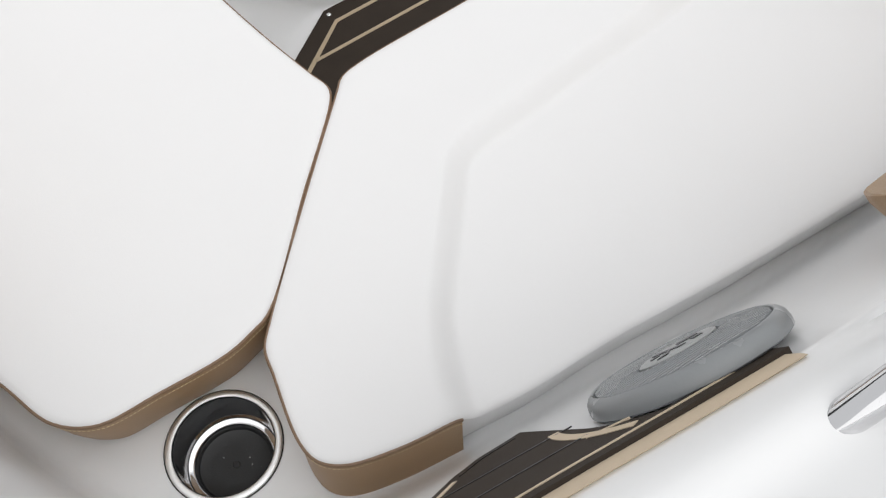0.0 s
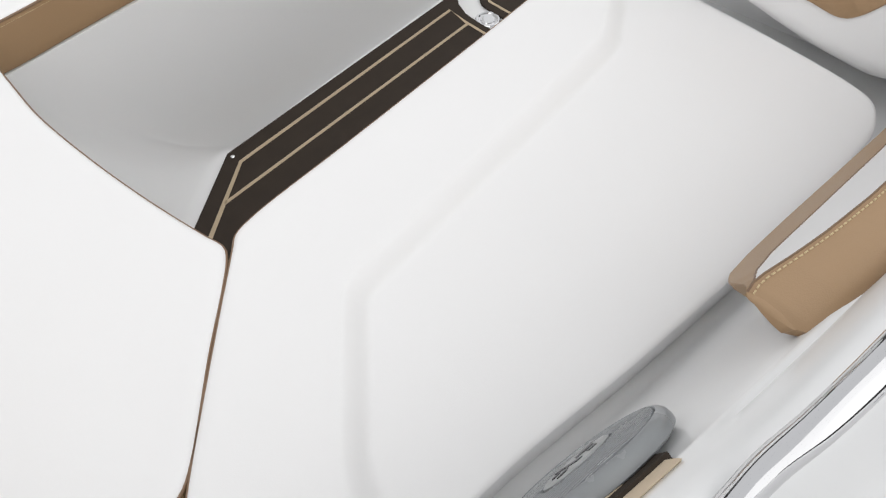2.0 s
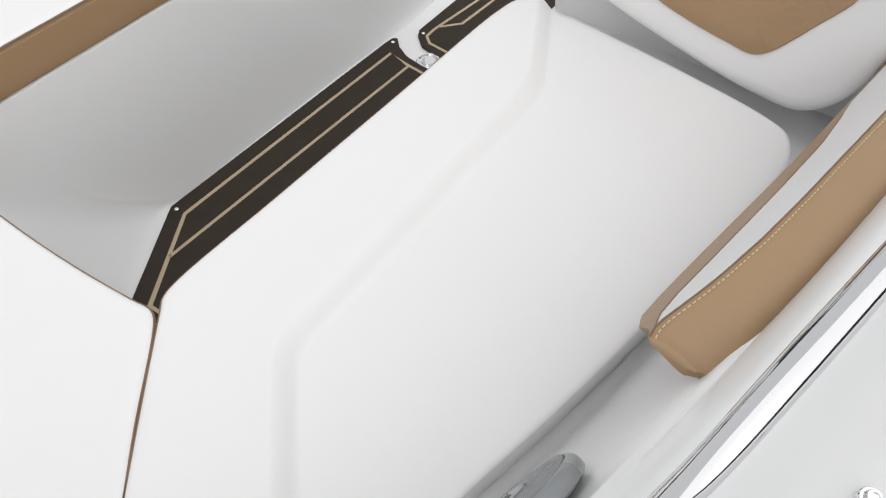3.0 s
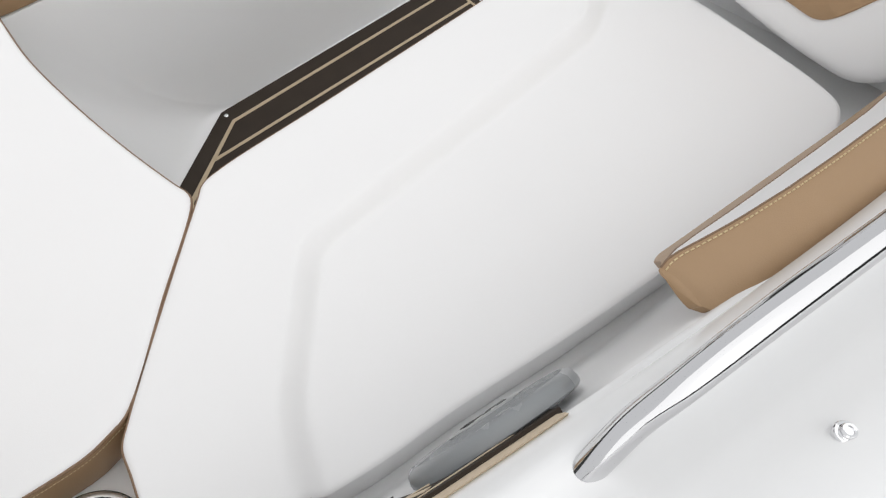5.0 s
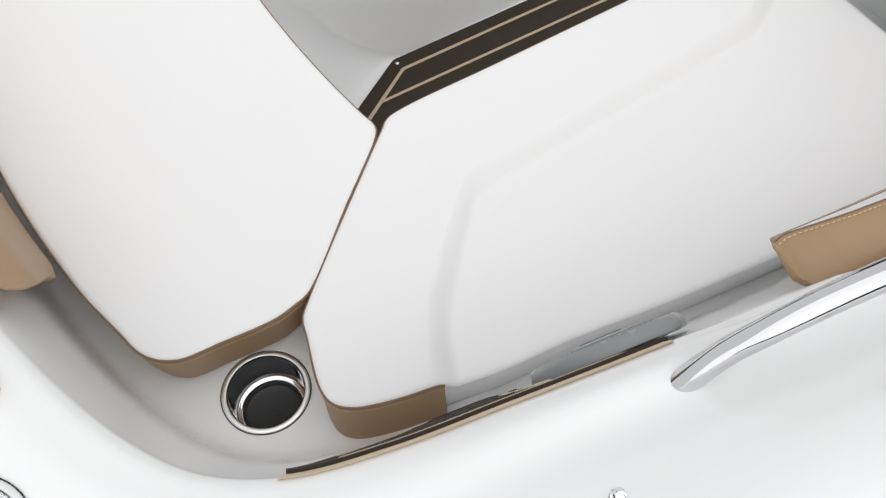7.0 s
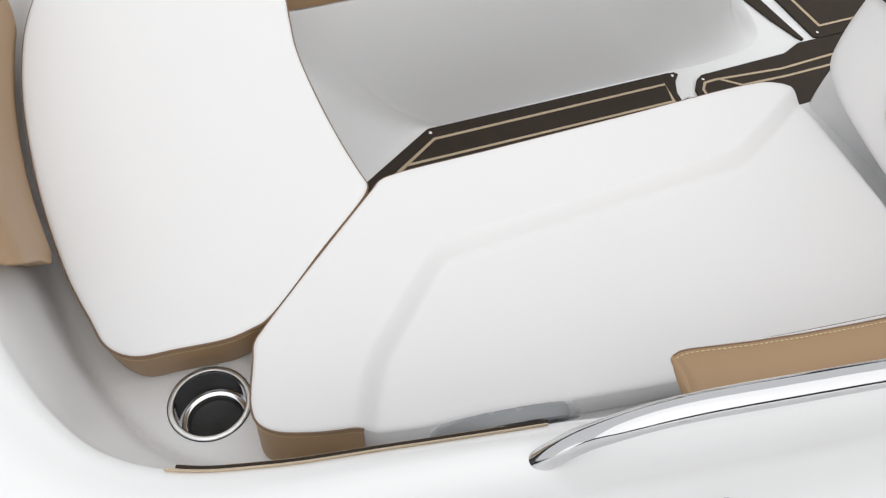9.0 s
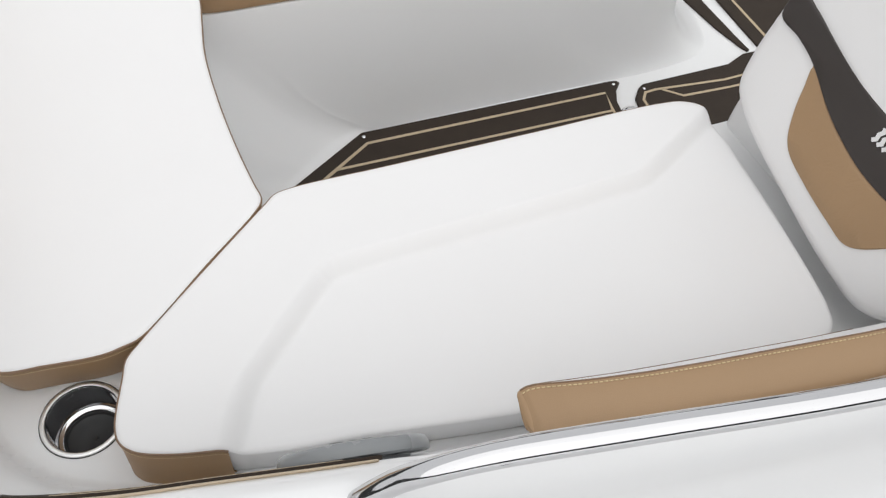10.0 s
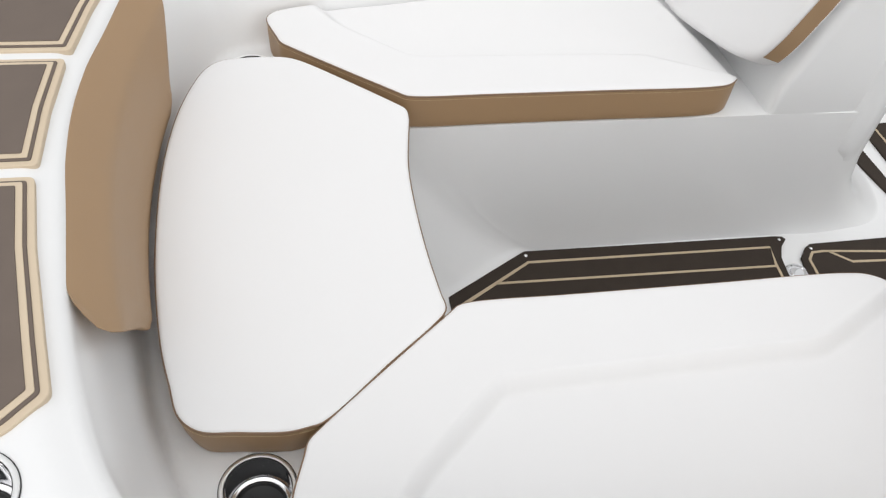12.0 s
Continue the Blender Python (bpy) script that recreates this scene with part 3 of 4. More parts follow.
# ---- drink holders ----
def drink_holder(x, y, z, label):
    root = thing("drink_holder", (x, y, z), label, "cup holder", "drink holders")
    cup = turned([(0.0456, 0.0016), (0.0451, 0.0002), (0.0447, -0.004), (0.0437, -0.046), (0.0431, -0.0486), (0.0416, -0.0494), (0.0388, -0.0497), (0.0376, -0.0506), (0.0371, -0.054), (0.0367, -0.070)], 64, close=False)
    made = [part("steel_cup", cup, CHROME, label="polished steel cup")]
    made.append(part("rim", turned([(0.0516, 0.0), (0.0522, 0.0014), (0.0515, 0.0027), (0.0500, 0.0033), (0.0475, 0.0032), (0.0462, 0.0026), (0.0457, 0.0016)], 64, close=False), SATIN, label="satin steel rim"))
    made.append(part("rubber_insert", turned([(0.0030, -0.0610), (0.0036, -0.0602), (0.018, -0.0600), (0.029, -0.0594), (0.0340, -0.0578), (0.0358, -0.0550), (0.0369, -0.0546), (0.0369, -0.070), (0.004, -0.070)], 48), RUBBER, label="black rubber cup bottom"))
    made.append(part("drain", turned([(0.0032, -0.0594), (0.0027, -0.0600), (0.0024, -0.066)], 16), BLACK))
    made.append(part("gasket", turned([(0.0532, 0.0), (0.0532, 0.0012), (0.0524, 0.0016), (0.0514, 0.0010)], 48, close=False), BLACK))
    made.append(part("inner_gasket", turned([(0.0459, 0.0018), (0.0457, 0.0026), (0.0453, 0.0020), (0.0452, 0.0006)], 48, close=False), BLACK))
    made.append(part("ledge_seal", turned([(0.0437, -0.0478), (0.0430, -0.0478), (0.0427, -0.0488)], 48, close=False), BLACK))
    rng = random.Random(int(abs(x * y) * 1e5))
    drops = bmesh.new()
    for k in range(16):
        a, d, r = rng.uniform(0, 6.28), rng.uniform(0.012, 0.030), rng.uniform(0.0005, 0.0013)
        m = Matrix.Translation((d * math.cos(a), d * math.sin(a), -0.0597)) @ Matrix.Diagonal((1, 1, 0.55, 1))
        bmesh.ops.create_icosphere(drops, subdivisions=2, radius=r, matrix=m)
    made.append(part("water_drops", drops, WATER, label="beads of water"))
    for o in made:
        o.parent = root
    return root


drink_holder(*CUPS[0], "polished steel drink holder in the white deck beside the cushions")
drink_holder(*CUPS[1], "polished steel drink holder half hidden by the bow cushion")
drink_holder(*CUPS[2], "polished steel drink holder in the gunwale top")


# ---- side wall of the coaming: speaker and foam trim ----
right_rim = side_curve(RIM, -1)
right_foot = side_curve(FOOT, -1)
MID = len(rim) // 2


def wall_frame(x):
    """Rim point, foot point and outward direction of the side wall at x."""
    i = next(k for k in range(len(right_rim) - 1) if right_rim[k + 1].x >= x)
    u = (x - right_rim[i].x) / (right_rim[i + 1].x - right_rim[i].x)
    return right_rim[i].lerp(right_rim[i + 1], u), right_foot[i].lerp(right_foot[i + 1], u), outward(MID + i)


def wall_point(x, z, off=0.0):
    """A point of the side wall at height z, off metres in front of it."""
    r, f, out = wall_frame(x)
    r = r - out * 0.003
    u = (0.648 - z) / (0.648 - DECK)
    p = r.lerp(f, u)
    lean = math.atan2((f - r).length, 0.648 - DECK)
    n = (-out * math.cos(lean) + Vector((0, 0, math.sin(lean)))).normalized()
    return Vector((p.x, p.y, z)) + n * off


SPK = Vector((-0.008, -0.7205, 0.574))
SPK_TILT = 20
SPK_R = 0.082


def speaker():
    root = thing("speaker", (0, 0, 0), "round grey marine speaker with ribbed grille on the coaming", "speaker")
    root.matrix_world = pose(*SPK, 90 - SPK_TILT, 0, 180 - 10.5) @ Matrix.Diagonal((0.96, 0.96, 1.0, 1.0))
    made = []
    body = turned([(0.060, -0.060), (0.060, -0.0165), (0.0795, -0.0160), (0.0822, -0.0140), (0.0826, -0.0100), (0.0812, -0.0045), (0.0780, -0.0008), (0.0748, 0.0005), (0.0738, -0.0002), (0.0734, -0.0030)], 72)
    made.append(part("housing", body, GREYP))
    bm = bmesh.new()
    for k in range(-13, 14):
        yy = k * 0.0054
        half = math.sqrt(max(0.0, 0.0728**2 - (abs(yy) + 0.002) ** 2))
        if half < 0.012:
            continue
        bands = [(-half, half)]
        if abs(yy) < 0.020:
            gap = 0.036 * math.sqrt(max(0, 1 - (yy / 0.020) ** 2)) + 0.002
            bands = [(-half, -gap), (gap, half)]
        for a, b in bands:
            for s in range(10):
                x0, x1 = a + (b - a) * s / 10, a + (b - a) * (s + 1) / 10
                dome = [0.0028 * (1 - (x * x + yy * yy) / 0.0725**2) for x in (x0, x1)]
                lo = [bm.verts.new((x, yy + q, -0.0035)) for x, q in ((x0, -0.0019), (x1, -0.0019), (x1, 0.0019), (x0, 0.0019))]
                hi = [bm.verts.new((x, yy + q, 0.0002 + d)) for x, q, d in ((x0, -0.0013, dome[0]), (x1, -0.0013, dome[1]), (x1, 0.0013, dome[1]), (x0, 0.0013, dome[0]))]
                for i in range(4):
                    j = (i + 1) % 4
                    bm.faces.new((lo[i], lo[j], hi[j], hi[i]))
                bm.faces.new(hi)
    made.append(part("grille", bm, GREYP, label="ribbed grey grille"))
    b = turned([(0.0315, 0.0), (0.0315, 0.0030), (0.0295, 0.0042), (0.0005, 0.0046)], 40)
    bmesh.ops.scale(b, vec=(1.12, 0.62, 1), verts=b.verts)
    badge = part("badge", b, SILVER, label="silver oval badge with black mark")
    bm = bmesh.new()
    for pts in ([(-0.021, -0.006), (-0.004, -0.006), (-0.002, -0.001), (-0.019, -0.001)], [(-0.018, 0.001), (-0.010, 0.001), (-0.009, 0.006), (-0.017, 0.006)], [(-0.003, 0.006), (0.003, 0.006), (0.015, -0.007), (0.009, -0.007)], [(0.004, -0.001), (0.008, 0.001), (0.022, 0.007), (0.013, 0.007)], [(0.012, -0.003), (0.020, -0.003), (0.022, 0.0), (0.014, 0.0)]):
        loft(bm, [[Vector((x * 1.15, y * 1.5, 0.0036)) for x, y in pts], [Vector((x * 1.15, y * 1.5, 0.0050)) for x, y in pts]], closed=True, caps=True)
    mark = part("mark", bm, BLACK, badge, smooth=False)
    made.append(badge)
    for o in made:
        o.parent = root
    return root


speaker()


def pad_low(x):
    """Lower edge of the coaming pad: tapers to the bow, cut out round the speaker."""
    pts = [(-0.330, 0.640), (-0.28, 0.592), (-0.225, 0.545), (-0.18, 0.500), (-0.150, 0.480), (-0.075, 0.464), (0.04, 0.46)]
    z = next(a[1] + (b[1] - a[1]) * (x - a[0]) / (b[0] - a[0]) for a, b in zip(pts, pts[1:]) if x <= b[0])
    d = x - SPK.x
    if abs(d) < 0.096:
        z = max(z, SPK.z + math.sqrt(0.096**2 - d * d) * math.cos(radians(SPK_TILT)) - 0.006)
    elif d >= 0:
        z = 0.63
    return min(z, 0.629)


def coaming_pad():
    root = thing("coaming_pad", wall_point(-0.15, 0.60), "dark brown foam pad with tan border on the coaming wall", "deck pad")
    made = []
    n = 90
    xs = [-0.326 + (0.002 + 0.326) * k / n for k in range(n + 1)]

    def band(z0, z1, o0, o1, name, mat, lab=""):
        bm = bmesh.new()
        rows = []
        for x in xs:
            a, b = z0(x), z1(x)
            if b - a < 0.001:
                b = a + 0.001
            m = 6
            front = [wall_point(x, a + (b - a) * k / m, o1) for k in range(m + 1)]
            rows.append([wall_point(x, a, o0)] + front + [wall_point(x, b, o0)])
        loft(bm, rows, closed=True, caps=True)
        made.append(part(name, bm, mat, label=lab))

    bm = bmesh.new()
    rows = []
    for x in [-0.329 + (-0.003 + 0.329) * k / n for k in range(n + 1)]:
        r, f, out = wall_frame(x)
        sec = [wall_point(x, 0.644, -0.002), wall_point(x, 0.645, 0.0030)]
        for d, z in ((-0.0010, 0.6590), (0.0010, 0.6630), (0.0030, 0.6660), (0.0034, 0.6670), (0.0036, 0.660)):
            sec.append(Vector(((r + out * d).x, (r + out * d).y, z + 0.0015)))
        rows.append(sec)
    loft(bm, rows, closed=True, caps=True)
    made.append(part("border_strip", bm, CREAM, label="cream foam border"))
    band(lambda x: min(pad_low(x), 0.630), lambda x: 0.6485, -0.001, 0.0060, "foam_sheet", EVA)
    # inlay lines routed along the sheet
    nrm = wall_point(-0.1, 0.58, 1) - wall_point(-0.1, 0.58, 0)
    for z_of, x0, x1, w, mat in ((lambda x: 0.636, -0.285, -0.012, 0.0030, CREAM), (lambda x: pad_low(x) + 0.013, -0.282, -0.184, 0.0042, CREAM), (lambda x: 0.598 + 0.35 * (x + 0.112), -0.118, -0.090, 0.0034, CREAM), (lambda x: pad_low(x) + 0.010, -0.176, -0.118, 0.0016, BLACK), (lambda x: 0.590, -0.235, -0.112, 0.0016, BLACK), (lambda x: 0.545, -0.205, -0.100, 0.0016, BLACK)):
        k = 24
        path = [wall_point(x0 + (x1 - x0) * i / k, z_of(x0 + (x1 - x0) * i / k), 0.0056) for i in range(k + 1)]
        made.append(part("inlay_line", strip(path, w, 0.0010, up=nrm), mat))
    arc = []
    for k in range(25):
        a = radians(196 - 92 * k / 24)
        x = SPK.x + 0.109 * math.cos(a)
        z = SPK.z + 0.109 * math.sin(a) * math.cos(radians(SPK_TILT)) - 0.006
        if z < 0.628:
            arc.append(wall_point(x, z, 0.0056))
    if len(arc) > 2:
        made.append(part("inlay_line", strip(arc, 0.0085, 0.0010, up=nrm), CREAM))
    under(root, made)
    return root


coaming_pad()


# ---- grab rail ----
def grab_rail():
    path = spline([(-0.038, -0.8137, 0.681), (-0.024, -0.8165, 0.698), (-0.004, -0.8205, 0.718), (0.020, -0.829, 0.740), (0.047, -0.836, 0.753), (0.085, -0.844, 0.760), (0.20, -0.867, 0.763), (0.40, -0.906, 0.765), (0.75, -0.958, 0.768), (1.05, -0.990, 0.766), (1.25, -1.005, 0.74)], 160)
    root = thing("grab_rail", path[40], "curved polished steel grab rail on the gunwale", "grab rail")
    rad = [0.0109 + 0.0012 * smooth01((p.x + 0.02) / 0.16) for p in path]
    made = [part("tube", tube(path, rad, 28), RAIL)]
    b = turned([(0.021, 0.0), (0.021, 0.0015), (0.018, 0.003), (0.012, 0.004)], 32)
    bmesh.ops.scale(b, vec=(1.25, 0.7, 1), verts=b.verts)
    flange = part("end_flange", b, CHROME)
    flange.matrix_world = pose(1.24, -0.999, 0.733, 0, 0, -10)
    made.append(flange)
    under(root, made)
    return root


grab_rail()


def snap(x, y, z):
    b = turned([(0.0115, -0.004), (0.0115, 0.0012), (0.0105, 0.0024), (0.0080, 0.0026), (0.0070, 0.0036), (0.0072, 0.0062), (0.0062, 0.0074), (0.0046, 0.0070), (0.0040, 0.0052), (0.0005, 0.0050)], 28)
    ob = part("snap_stud", b, CHROME)
    ob.location, ob.scale = (x, y, z), (0.7, 0.7, 0.7)
    tagged(ob, "small steel snap stud on the white gunwale", "snap stud", "gunwale studs")


for sx, sy in ((0.072, -0.916), (-0.144, -0.858)):
    r, f, out = wall_frame(sx)
    snap(sx, sy, top_height(Vector((sx, sy, 0)), (Vector((sx, sy, 0)) - r).dot(out)))


# ---- coaming bolster ----
def coaming_bolster():
    def at(table, x):
        if x <= table[0][0]:
            return table[0][1]
        return next((a[1] + (b[1] - a[1]) * (x - a[0]) / (b[0] - a[0]) for a, b in zip(table, table[1:]) if x <= b[0]), table[-1][1])

    outer = [(0.150, -0.796), (0.153, -0.804), (0.158, -0.810), (0.165, -0.815), (0.19, -0.824), (0.23, -0.834), (0.28, -0.844), (0.42, -0.869), (0.52, -0.884), (0.78, -0.918), (1.05, -0.946)]
    seam = [(0.150, -0.7500), (0.158, -0.7500), (0.168, -0.7525), (0.19, -0.7605), (0.23, -0.7735), (0.28, -0.786), (0.34, -0.797), (0.42, -0.810), (0.52, -0.826), (0.78, -0.862), (1.05, -0.89)]
    reach = [(0.150, 0.0008), (0.158, 0.003), (0.166, 0.008), (0.175, 0.015), (0.19, 0.027), (0.23, 0.048), (0.28, 0.060), (0.34, 0.064), (1.05, 0.064)]
    fall = [(0.150, 0.002), (0.158, 0.008), (0.166, 0.018), (0.175, 0.032), (0.19, 0.054), (0.23, 0.096), (0.28, 0.122), (0.34, 0.130), (1.05, 0.132)]
    crest = [(0.150, 0.650), (0.155, 0.653), (0.165, 0.656), (0.19, 0.663), (0.23, 0.671), (0.28, 0.676), (0.42, 0.680), (1.05, 0.690)]
    white = [(0.150, 0.02), (0.157, 0.10), (0.164, 0.36), (0.174, 0.52), (0.19, 0.56), (0.23, 0.58), (0.30, 0.58), (0.42, 0.60), (0.52, 0.68), (0.60, 0.82), (0.67, 0.97), (1.05, 0.97)]
    fine = [Vector((0.150 + 0.90 * (k / 110) ** 2, 0, 0)) for k in range(111)]
    runs = {"outer": [], "top": [], "inner": []}
    seams = []
    for v in fine:
        x = v.x
        o, s, c = at(outer, x), at(seam, x) - 0.003, at(crest, x)
        fr = smooth01((x - 0.150) / 0.07)
        base = 0.636 + 0.004 * (1 - fr)
        w = at(white, x)
        oy = [(o + 0.006, base - 0.004), (o, base + 0.004), (o + 0.10 * (s - o), base + 0.55 * (c - base)), (o + 0.35 * (s - o), base + 0.88 * (c - base)), (o + 0.7 * (s - o), c + 0.0015), (s, c)]
        d, drop = at(reach, x), at(fall, x)

        def crown(g):
            return c - drop * g**1.15

        top = [(s + w * g * d, crown(w * g)) for g in (0.0, 0.15, 0.33, 0.5, 0.66, 0.85, 1.0)]
        inn = [(s + g * d, crown(g)) for g in [w + (1 - w) * k / 5 for k in range(6)]]
        e = s + d
        inn += [(e + 0.002 * fr, crown(1) - 0.004 * fr), (e + 0.0015 * fr, crown(1) - 0.009 * fr), (e - 0.006 * fr, crown(1) - 0.013 * fr), (e - 0.03, crown(1) - 0.004 - 0.011 * fr)]
        for key, pts in (("outer", oy), ("top", top), ("inner", inn)):
            runs[key].append([Vector((x + 0.006 * (1 - fr) * (1.0 if key != "outer" else min(max((z - base) / (c - base), 0.0), 1.0)), y, z)) for y, z in pts])
        seams.append((Vector((x + 0.006 * (1 - fr), s - 0.0045, c + 0.0011)), Vector((x + 0.006 * (1 - fr), *oy[-1]))))
    root = thing("coaming_bolster", (0.5, -0.83, 0.64), "tan and white padded vinyl coaming bolster with cream stitching", "bolster")
    made = []
    for key, mat, lab in (("outer", TAN, "tan vinyl outer panel"), ("top", WHITE, "white vinyl inset"), ("inner", TAN, "tan vinyl inner panel")):
        bm = bmesh.new()
        V = loft(bm, runs[key])
        made.append(part(key + "_panel", bm, mat, label=lab))
    # rounded front end
    bm = bmesh.new()
    ring = [p for p in runs["outer"][0]] + runs["top"][0][1:] + runs["inner"][0][1:]
    c = sum(ring, Vector()) / len(ring)
    rows = [[p.lerp(c, 1 - math.cos(a)) + Vector((-0.005 * math.sin(a), 0, 0)) for p in ring] for a in [radians(8 * k) for k in range(12)]]
    V = loft(bm, rows, closed=True)
    bm.faces.new(V[-1])
    made.append(part("end_cap", bm, TAN))
    made.append(part("stitching", stitches([a for a, b in seams], (0, -0.2, 1), 0.0036, 0.0016, 0.0014, 0.0009), THREAD))
    made.append(part("piping", tube([b for a, b in seams], 0.0010, 6), PIPING))
    made.append(part("piping", tube([r[0] for r in runs["inner"] if r[0].x < 0.62], 0.0010, 6), PIPING))
    under(root, made)


coaming_bolster()


# ---- bow backrest ----
def bow_backrest():
    root = thing("bow_back_cushion", (-0.48, 0, 0.45), "curved tan vinyl bow backrest pad against the bow wall", "back cushion")
    n = 80
    rows = []

    def reach(z):
        """Half length of the pad at height z: longest below the top, cut back at the foot."""
        t = [(0.44, 0.236), (0.46, 0.262), (0.48, 0.279), (0.50, 0.293), (0.53, 0.315), (0.57, 0.349), (0.612, 0.385), (0.63, 0.399), (0.642, 0.403), (0.652, 0.397), (0.6615, 0.376), (0.70, 0.350)]
        return next(a[1] + (b[1] - a[1]) * (z - a[0]) / (b[0] - a[0]) for a, b in zip(t, t[1:]) if z <= b[0])

    for k in range(n + 1):
        u = math.sin(math.pi / 2 * (-1 + 2 * k / n))
        end = smooth01((abs(u) - 0.93) / 0.07)
        zt, zb = 0.664, 0.452
        sec = [(-0.030, zb), (-0.008, zb - 0.001), (-0.001, zb + 0.012), (0.0, zb + 0.03)]
        sec += [(-0.024 * s + 0.004 * math.sin(math.pi * s), zb + (0.612 - zb) * s) for s in (0.3, 0.5, 0.7, 0.85, 0.95)]
        sec += [(-0.026, 0.6150), (-0.030, 0.6210), (-0.040, 0.6310), (-0.054, 0.6440), (-0.066, 0.6545), (-0.076, zt - 0.003), (-0.083, zt - 0.004), (-0.088, zt - 0.02)]
        row = []
        back = {len(sec) - 2: 0.354, len(sec) - 1: 0.346}
        for q, (x, z) in enumerate(sec):
            y = back.get(q, reach(z)) * u
            row.append(Vector((-0.449 + x * (1 - 0.12 * end) - 0.004 * end + 0.30 * y * y, y + 0.002, z)))
        rows.append(row)
    first, last = rows[0], rows[-1]
    for row, sgn, pos in ((first, -1, 0), (last, 1, None)):
        c = sum(row, Vector()) / len(row)
        caps = [[p.lerp(c, 1 - math.cos(a)) + Vector((0, 0.009 * sgn * math.sin(a), 0)) for p in row] for a in [radians(11 * k) for k in range(1, 9)]]
        rows = caps[::-1] + rows if sgn < 0 else rows + caps
    bm = bmesh.new()
    loft(bm, rows, closed=True, caps=True)
    made = [part("pad", bm, TAN)]
    under(root, made)


bow_backrest()


# ---- consoles and seat backrests ----
def console(sign, label):
    root = thing("console", (1.05, sign * 0.6, DECK), label, "console", "consoles")
    prof = [(0.862, 0.365), (0.864, 0.45), (0.885, 0.52), (0.99, 0.80), (1.03, 0.84), (1.10, 0.84), (1.14, 0.80), (1.155, 0.70), (1.17, 0.365)]
    prof = [(p.x, p.z) for p in spline([(x, 0, z) for x, z in prof], 60)]
    rows = []
    for y, d in ((0.2768, 0.026), (0.2780, 0.016), (0.282, 0.008), (0.291, 0.002), (0.308, 0.0), (0.86, 0.0)):
        cx, cz = 1.03, 0.60
        row = []
        for x, z in prof:
            k = Vector((cx - x, cz - z)).normalized() * d
            sink = 0.006 * (1 - smooth01((z - 0.362) / 0.03))
            row.append(Vector((x + k.x, sign * (y + sink), z + (k.y if z > 0.6 else 0))))
        rows.append(row)
    bm = bmesh.new()
    loft(bm, rows, closed=True, caps=True)
    body = part("body", bm, GEL)
    # soft raised post along the aft inner corner, running out above the floor
    rows = []
    for z in [0.232 + 0.008 * k for k in range(7)] + [0.30 + 0.05 * k for k in range(11)]:
        g = smooth01((z - 0.232) / 0.045)
        x0 = 1.118 - 0.034 * g
        sec = [(x0, 0.2800), (x0 + 0.008, 0.2780 - 0.0012 * g), (x0 + 0.018, 0.2772 - 0.0040 * g), (x0 + 0.030, 0.2768 - 0.0060 * g), (1.135, 0.2766 - 0.0062 * g), (1.152, 0.2772 - 0.0035 * g), (1.168, 0.281), (1.17, 0.295), (x0, 0.295)]
        rows.append([Vector((x, sign * y, z)) for x, y in sec])
    bm = bmesh.new()
    loft(bm, rows, closed=True, caps=True)
    under(root, [body, part("corner_post", bm, GEL)])


console(-1, "white gelcoat console behind the side seat")
console(1, "white gelcoat console across the walkway")


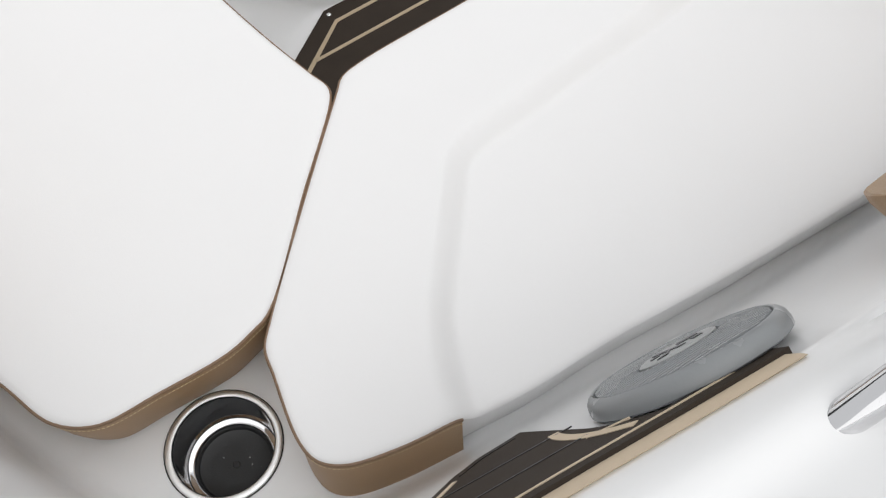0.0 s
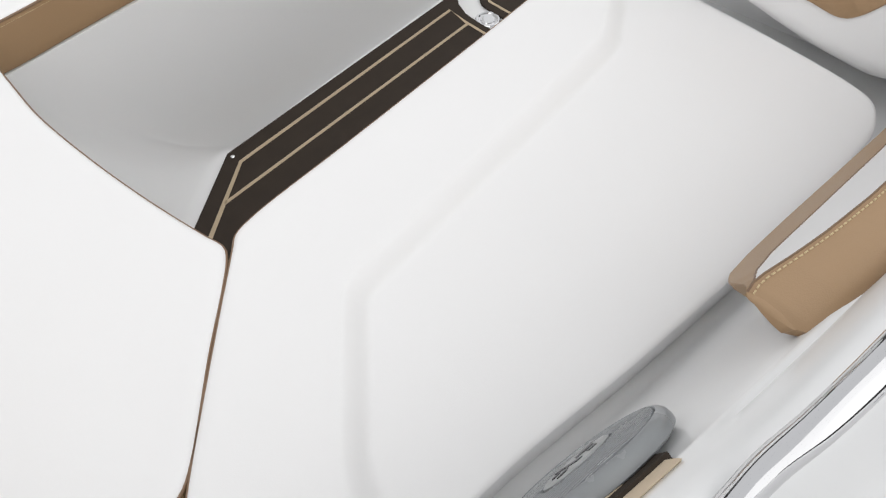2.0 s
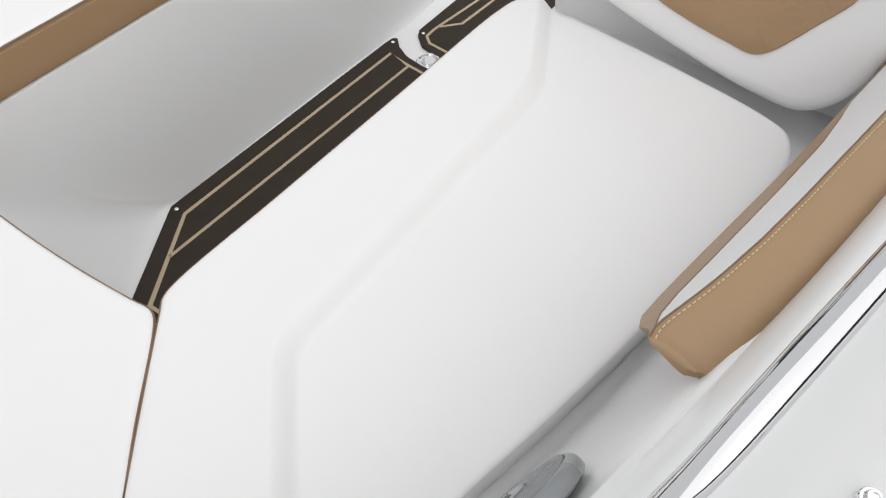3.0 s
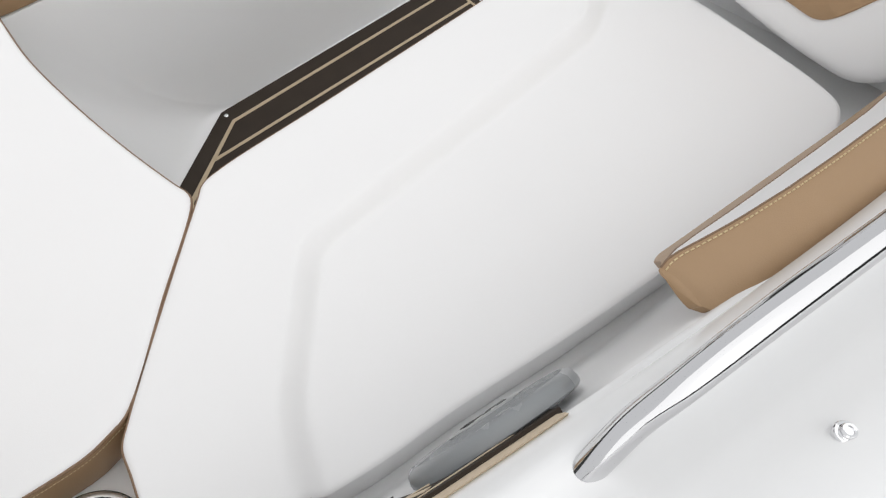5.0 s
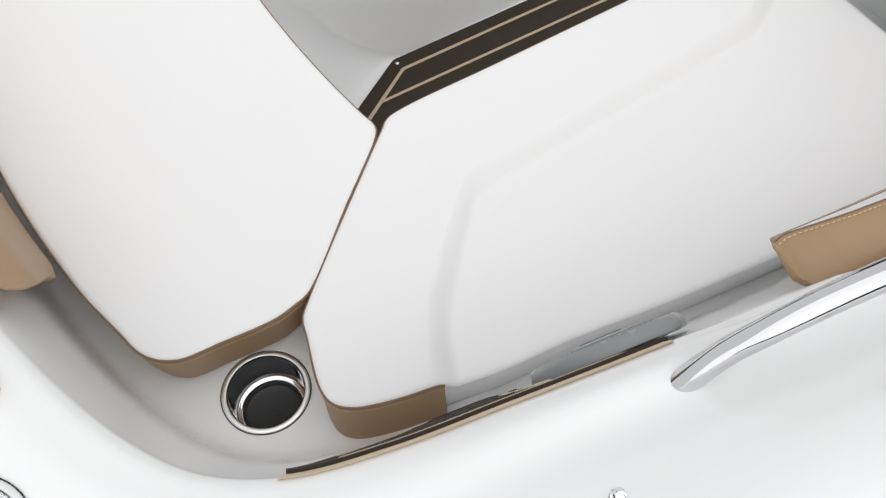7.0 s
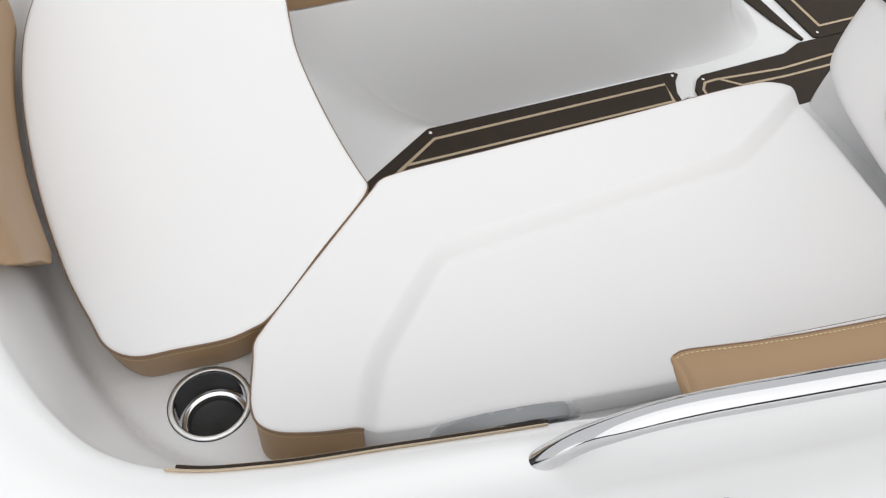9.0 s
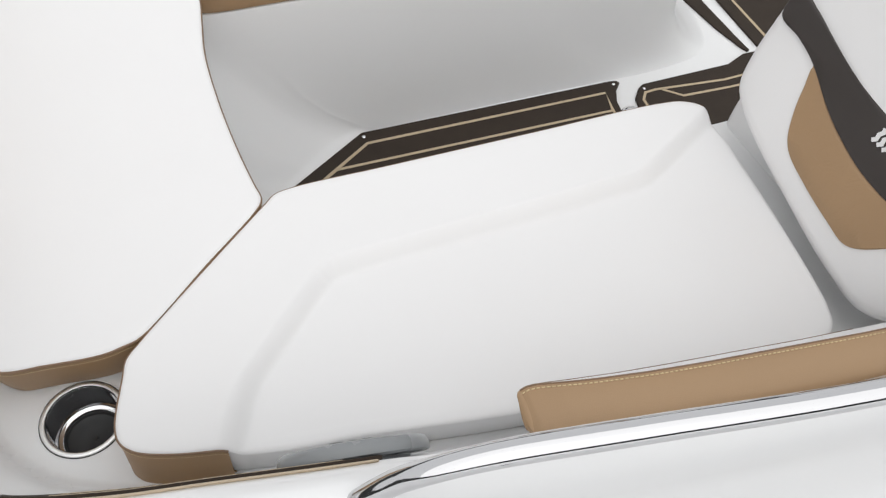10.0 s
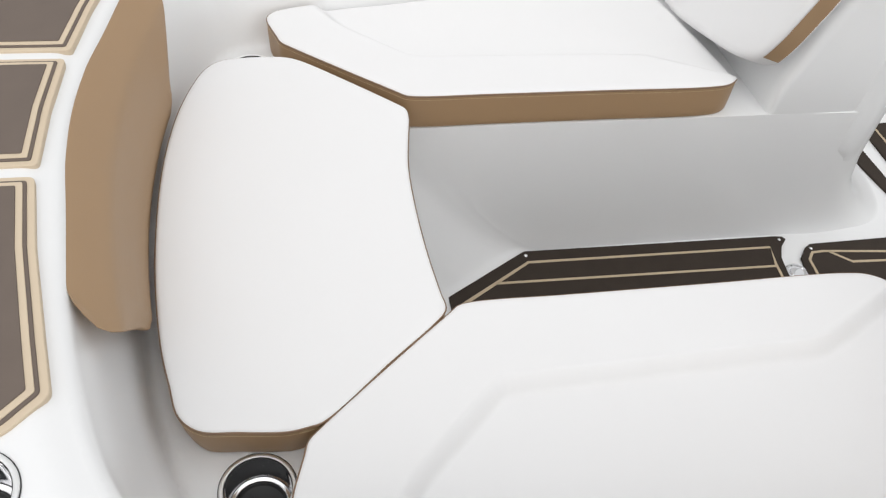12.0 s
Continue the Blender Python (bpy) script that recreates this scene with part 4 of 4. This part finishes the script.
def backrest(sign, dx, dy, dz, label):
    """A leaning seat back: white shell, tan inlay, dark band with a printed mark."""
    root = thing("seat_backrest", (0.80, sign * 0.56, 0.45), label, "backrest", "seat backrests")

    def face(y, z, off=0.0):
        k = 0.36
        n = Vector((-1, 0, k)).normalized()
        p = Vector((0.757 + dx + k * (z - 0.47), sign * (y + dy), z)) + n * off
        return p

    OUT = [(0.302, 0.72), (0.306, 0.646), (0.314, 0.580), (0.331, 0.536), (0.378, 0.510), (0.534, 0.473), (0.661, 0.452), (0.735, 0.452), (0.780, 0.485), (0.806, 0.55), (0.82, 0.70), (0.80, 0.84), (0.74, 0.89), (0.45, 0.90), (0.35, 0.87), (0.312, 0.80)]
    P = spline([(y, z, 0) for y, z in OUT], 160, True)
    c = sum(P, Vector()) / len(P)
    bm = bmesh.new()
    rows = []
    for d, off in ((0.012, -0.075), (0.003, -0.068), (0.0, -0.055), (0.0, -0.018), (0.003, -0.009), (0.010, -0.003), (0.022, 0.0)):
        R = inset(P, d)
        rows.append([face(p.x, p.y, off) for p in R])
    R = inset(P, 0.022)
    for u in (0.2, 0.4, 0.6, 0.8):
        rows.append([face(*p.lerp(c, u).xy, 0.006 * u) for p in R])
    V = loft(bm, rows, closed=True)
    mid = bm.verts.new(face(c.x, c.y, 0.006))
    for i in range(len(P)):
        bm.faces.new((V[-1][i], V[-1][(i + 1) % len(P)], mid))
    bm.faces.new(V[0][::-1])
    made = [part("shell", bm, WHITE)]

    def inlay(pts, name, mat, h, lab, smooth_pts=True):
        Q = spline([(y + 0.011, z + dz, 0) for y, z in pts], 110, True) if smooth_pts else [Vector((y, z, 0)) for y, z in pts]
        bm = bmesh.new()
        rows = [[face(p.x, p.y, o) for p in inset(Q, d)] for d, o in ((0.0, -0.006), (0.0, h - 0.0015), (0.0018, h))]
        cc = sum(Q, Vector()) / len(Q)
        for u in (0.3, 0.6, 0.9):
            rows.append([face(*p.lerp(cc, u).xy, h + 0.0015 * u) for p in inset(Q, 0.0018)])
        loft(bm, rows, closed=True, caps=True)
        made.append(part(name, bm, mat, label=lab))

    inlay([(0.409, 0.632), (0.420, 0.604), (0.433, 0.574), (0.455, 0.540), (0.475, 0.525), (0.534, 0.510), (0.600, 0.500), (0.636, 0.497), (0.655, 0.506), (0.696, 0.553), (0.730, 0.60), (0.70, 0.592), (0.663, 0.580), (0.583, 0.579), (0.515, 0.592), (0.471, 0.606), (0.43, 0.626)], "inlay_panel", CREASED, 0.0055, "tan vinyl inlay panel")
    inlay([(0.309, 0.652), (0.36, 0.645), (0.403, 0.635), (0.471, 0.607), (0.515, 0.593), (0.583, 0.580), (0.663, 0.581), (0.73, 0.602), (0.79, 0.64), (0.79, 0.71), (0.70, 0.675), (0.64, 0.658), (0.574, 0.653), (0.50, 0.657), (0.454, 0.664), (0.40, 0.676), (0.35, 0.688), (0.309, 0.692)], "band", DARKV, 0.007, "dark brown vinyl band")
    bm = bmesh.new()
    for k in range(4):
        y0 = 0.560 + 0.0105 * k
        pts = [(y0 + 0.003, 0.638), (y0 + 0.0055, 0.6325), (y0 + 0.0025, 0.627), (y0 + 0.0045, 0.621), (y0, 0.616)]
        path = [face(y + 0.008, z + dz + 0.004, 0.0088) for y, z in pts]
        b2 = strip(path, 0.0062, 0.0008, up=(-1, 0, 0.36))
        me = bpy.data.meshes.new("tmp")
        b2.to_mesh(me)
        b2.free()
        bm.from_mesh(me)
        bpy.data.meshes.remove(me)
    mark = part("printed_mark", bm, LOGO, label="white wavy printed mark")
    made.append(mark)
    under(root, made)
    # tan edge strip along the inner side
    bm = bmesh.new()
    idx = [i for i in range(len(P)) if P[i].x < 0.45 and 0.545 < P[i].y < 0.86]
    G = inset(P, -0.0015)
    start = next(i for i in idx if (i - 1) % len(P) not in idx)
    run = [(start + k) % len(P) for k in range(len(idx))]
    loft(bm, [[face(G[i].x, G[i].y, o) for i in run] for o in (-0.060, -0.045, -0.028, -0.016)])
    edge = part("edge_strip", bm, TAN, label="tan vinyl edge strip")
    under(root, [edge])


backrest(-1, 0.002, -0.006, 0.006, "white leaning seat backrest with tan inlay and dark band")
backrest(1, -0.012, -0.045, 0.13, "white seat backrest with tan edge across the walkway")
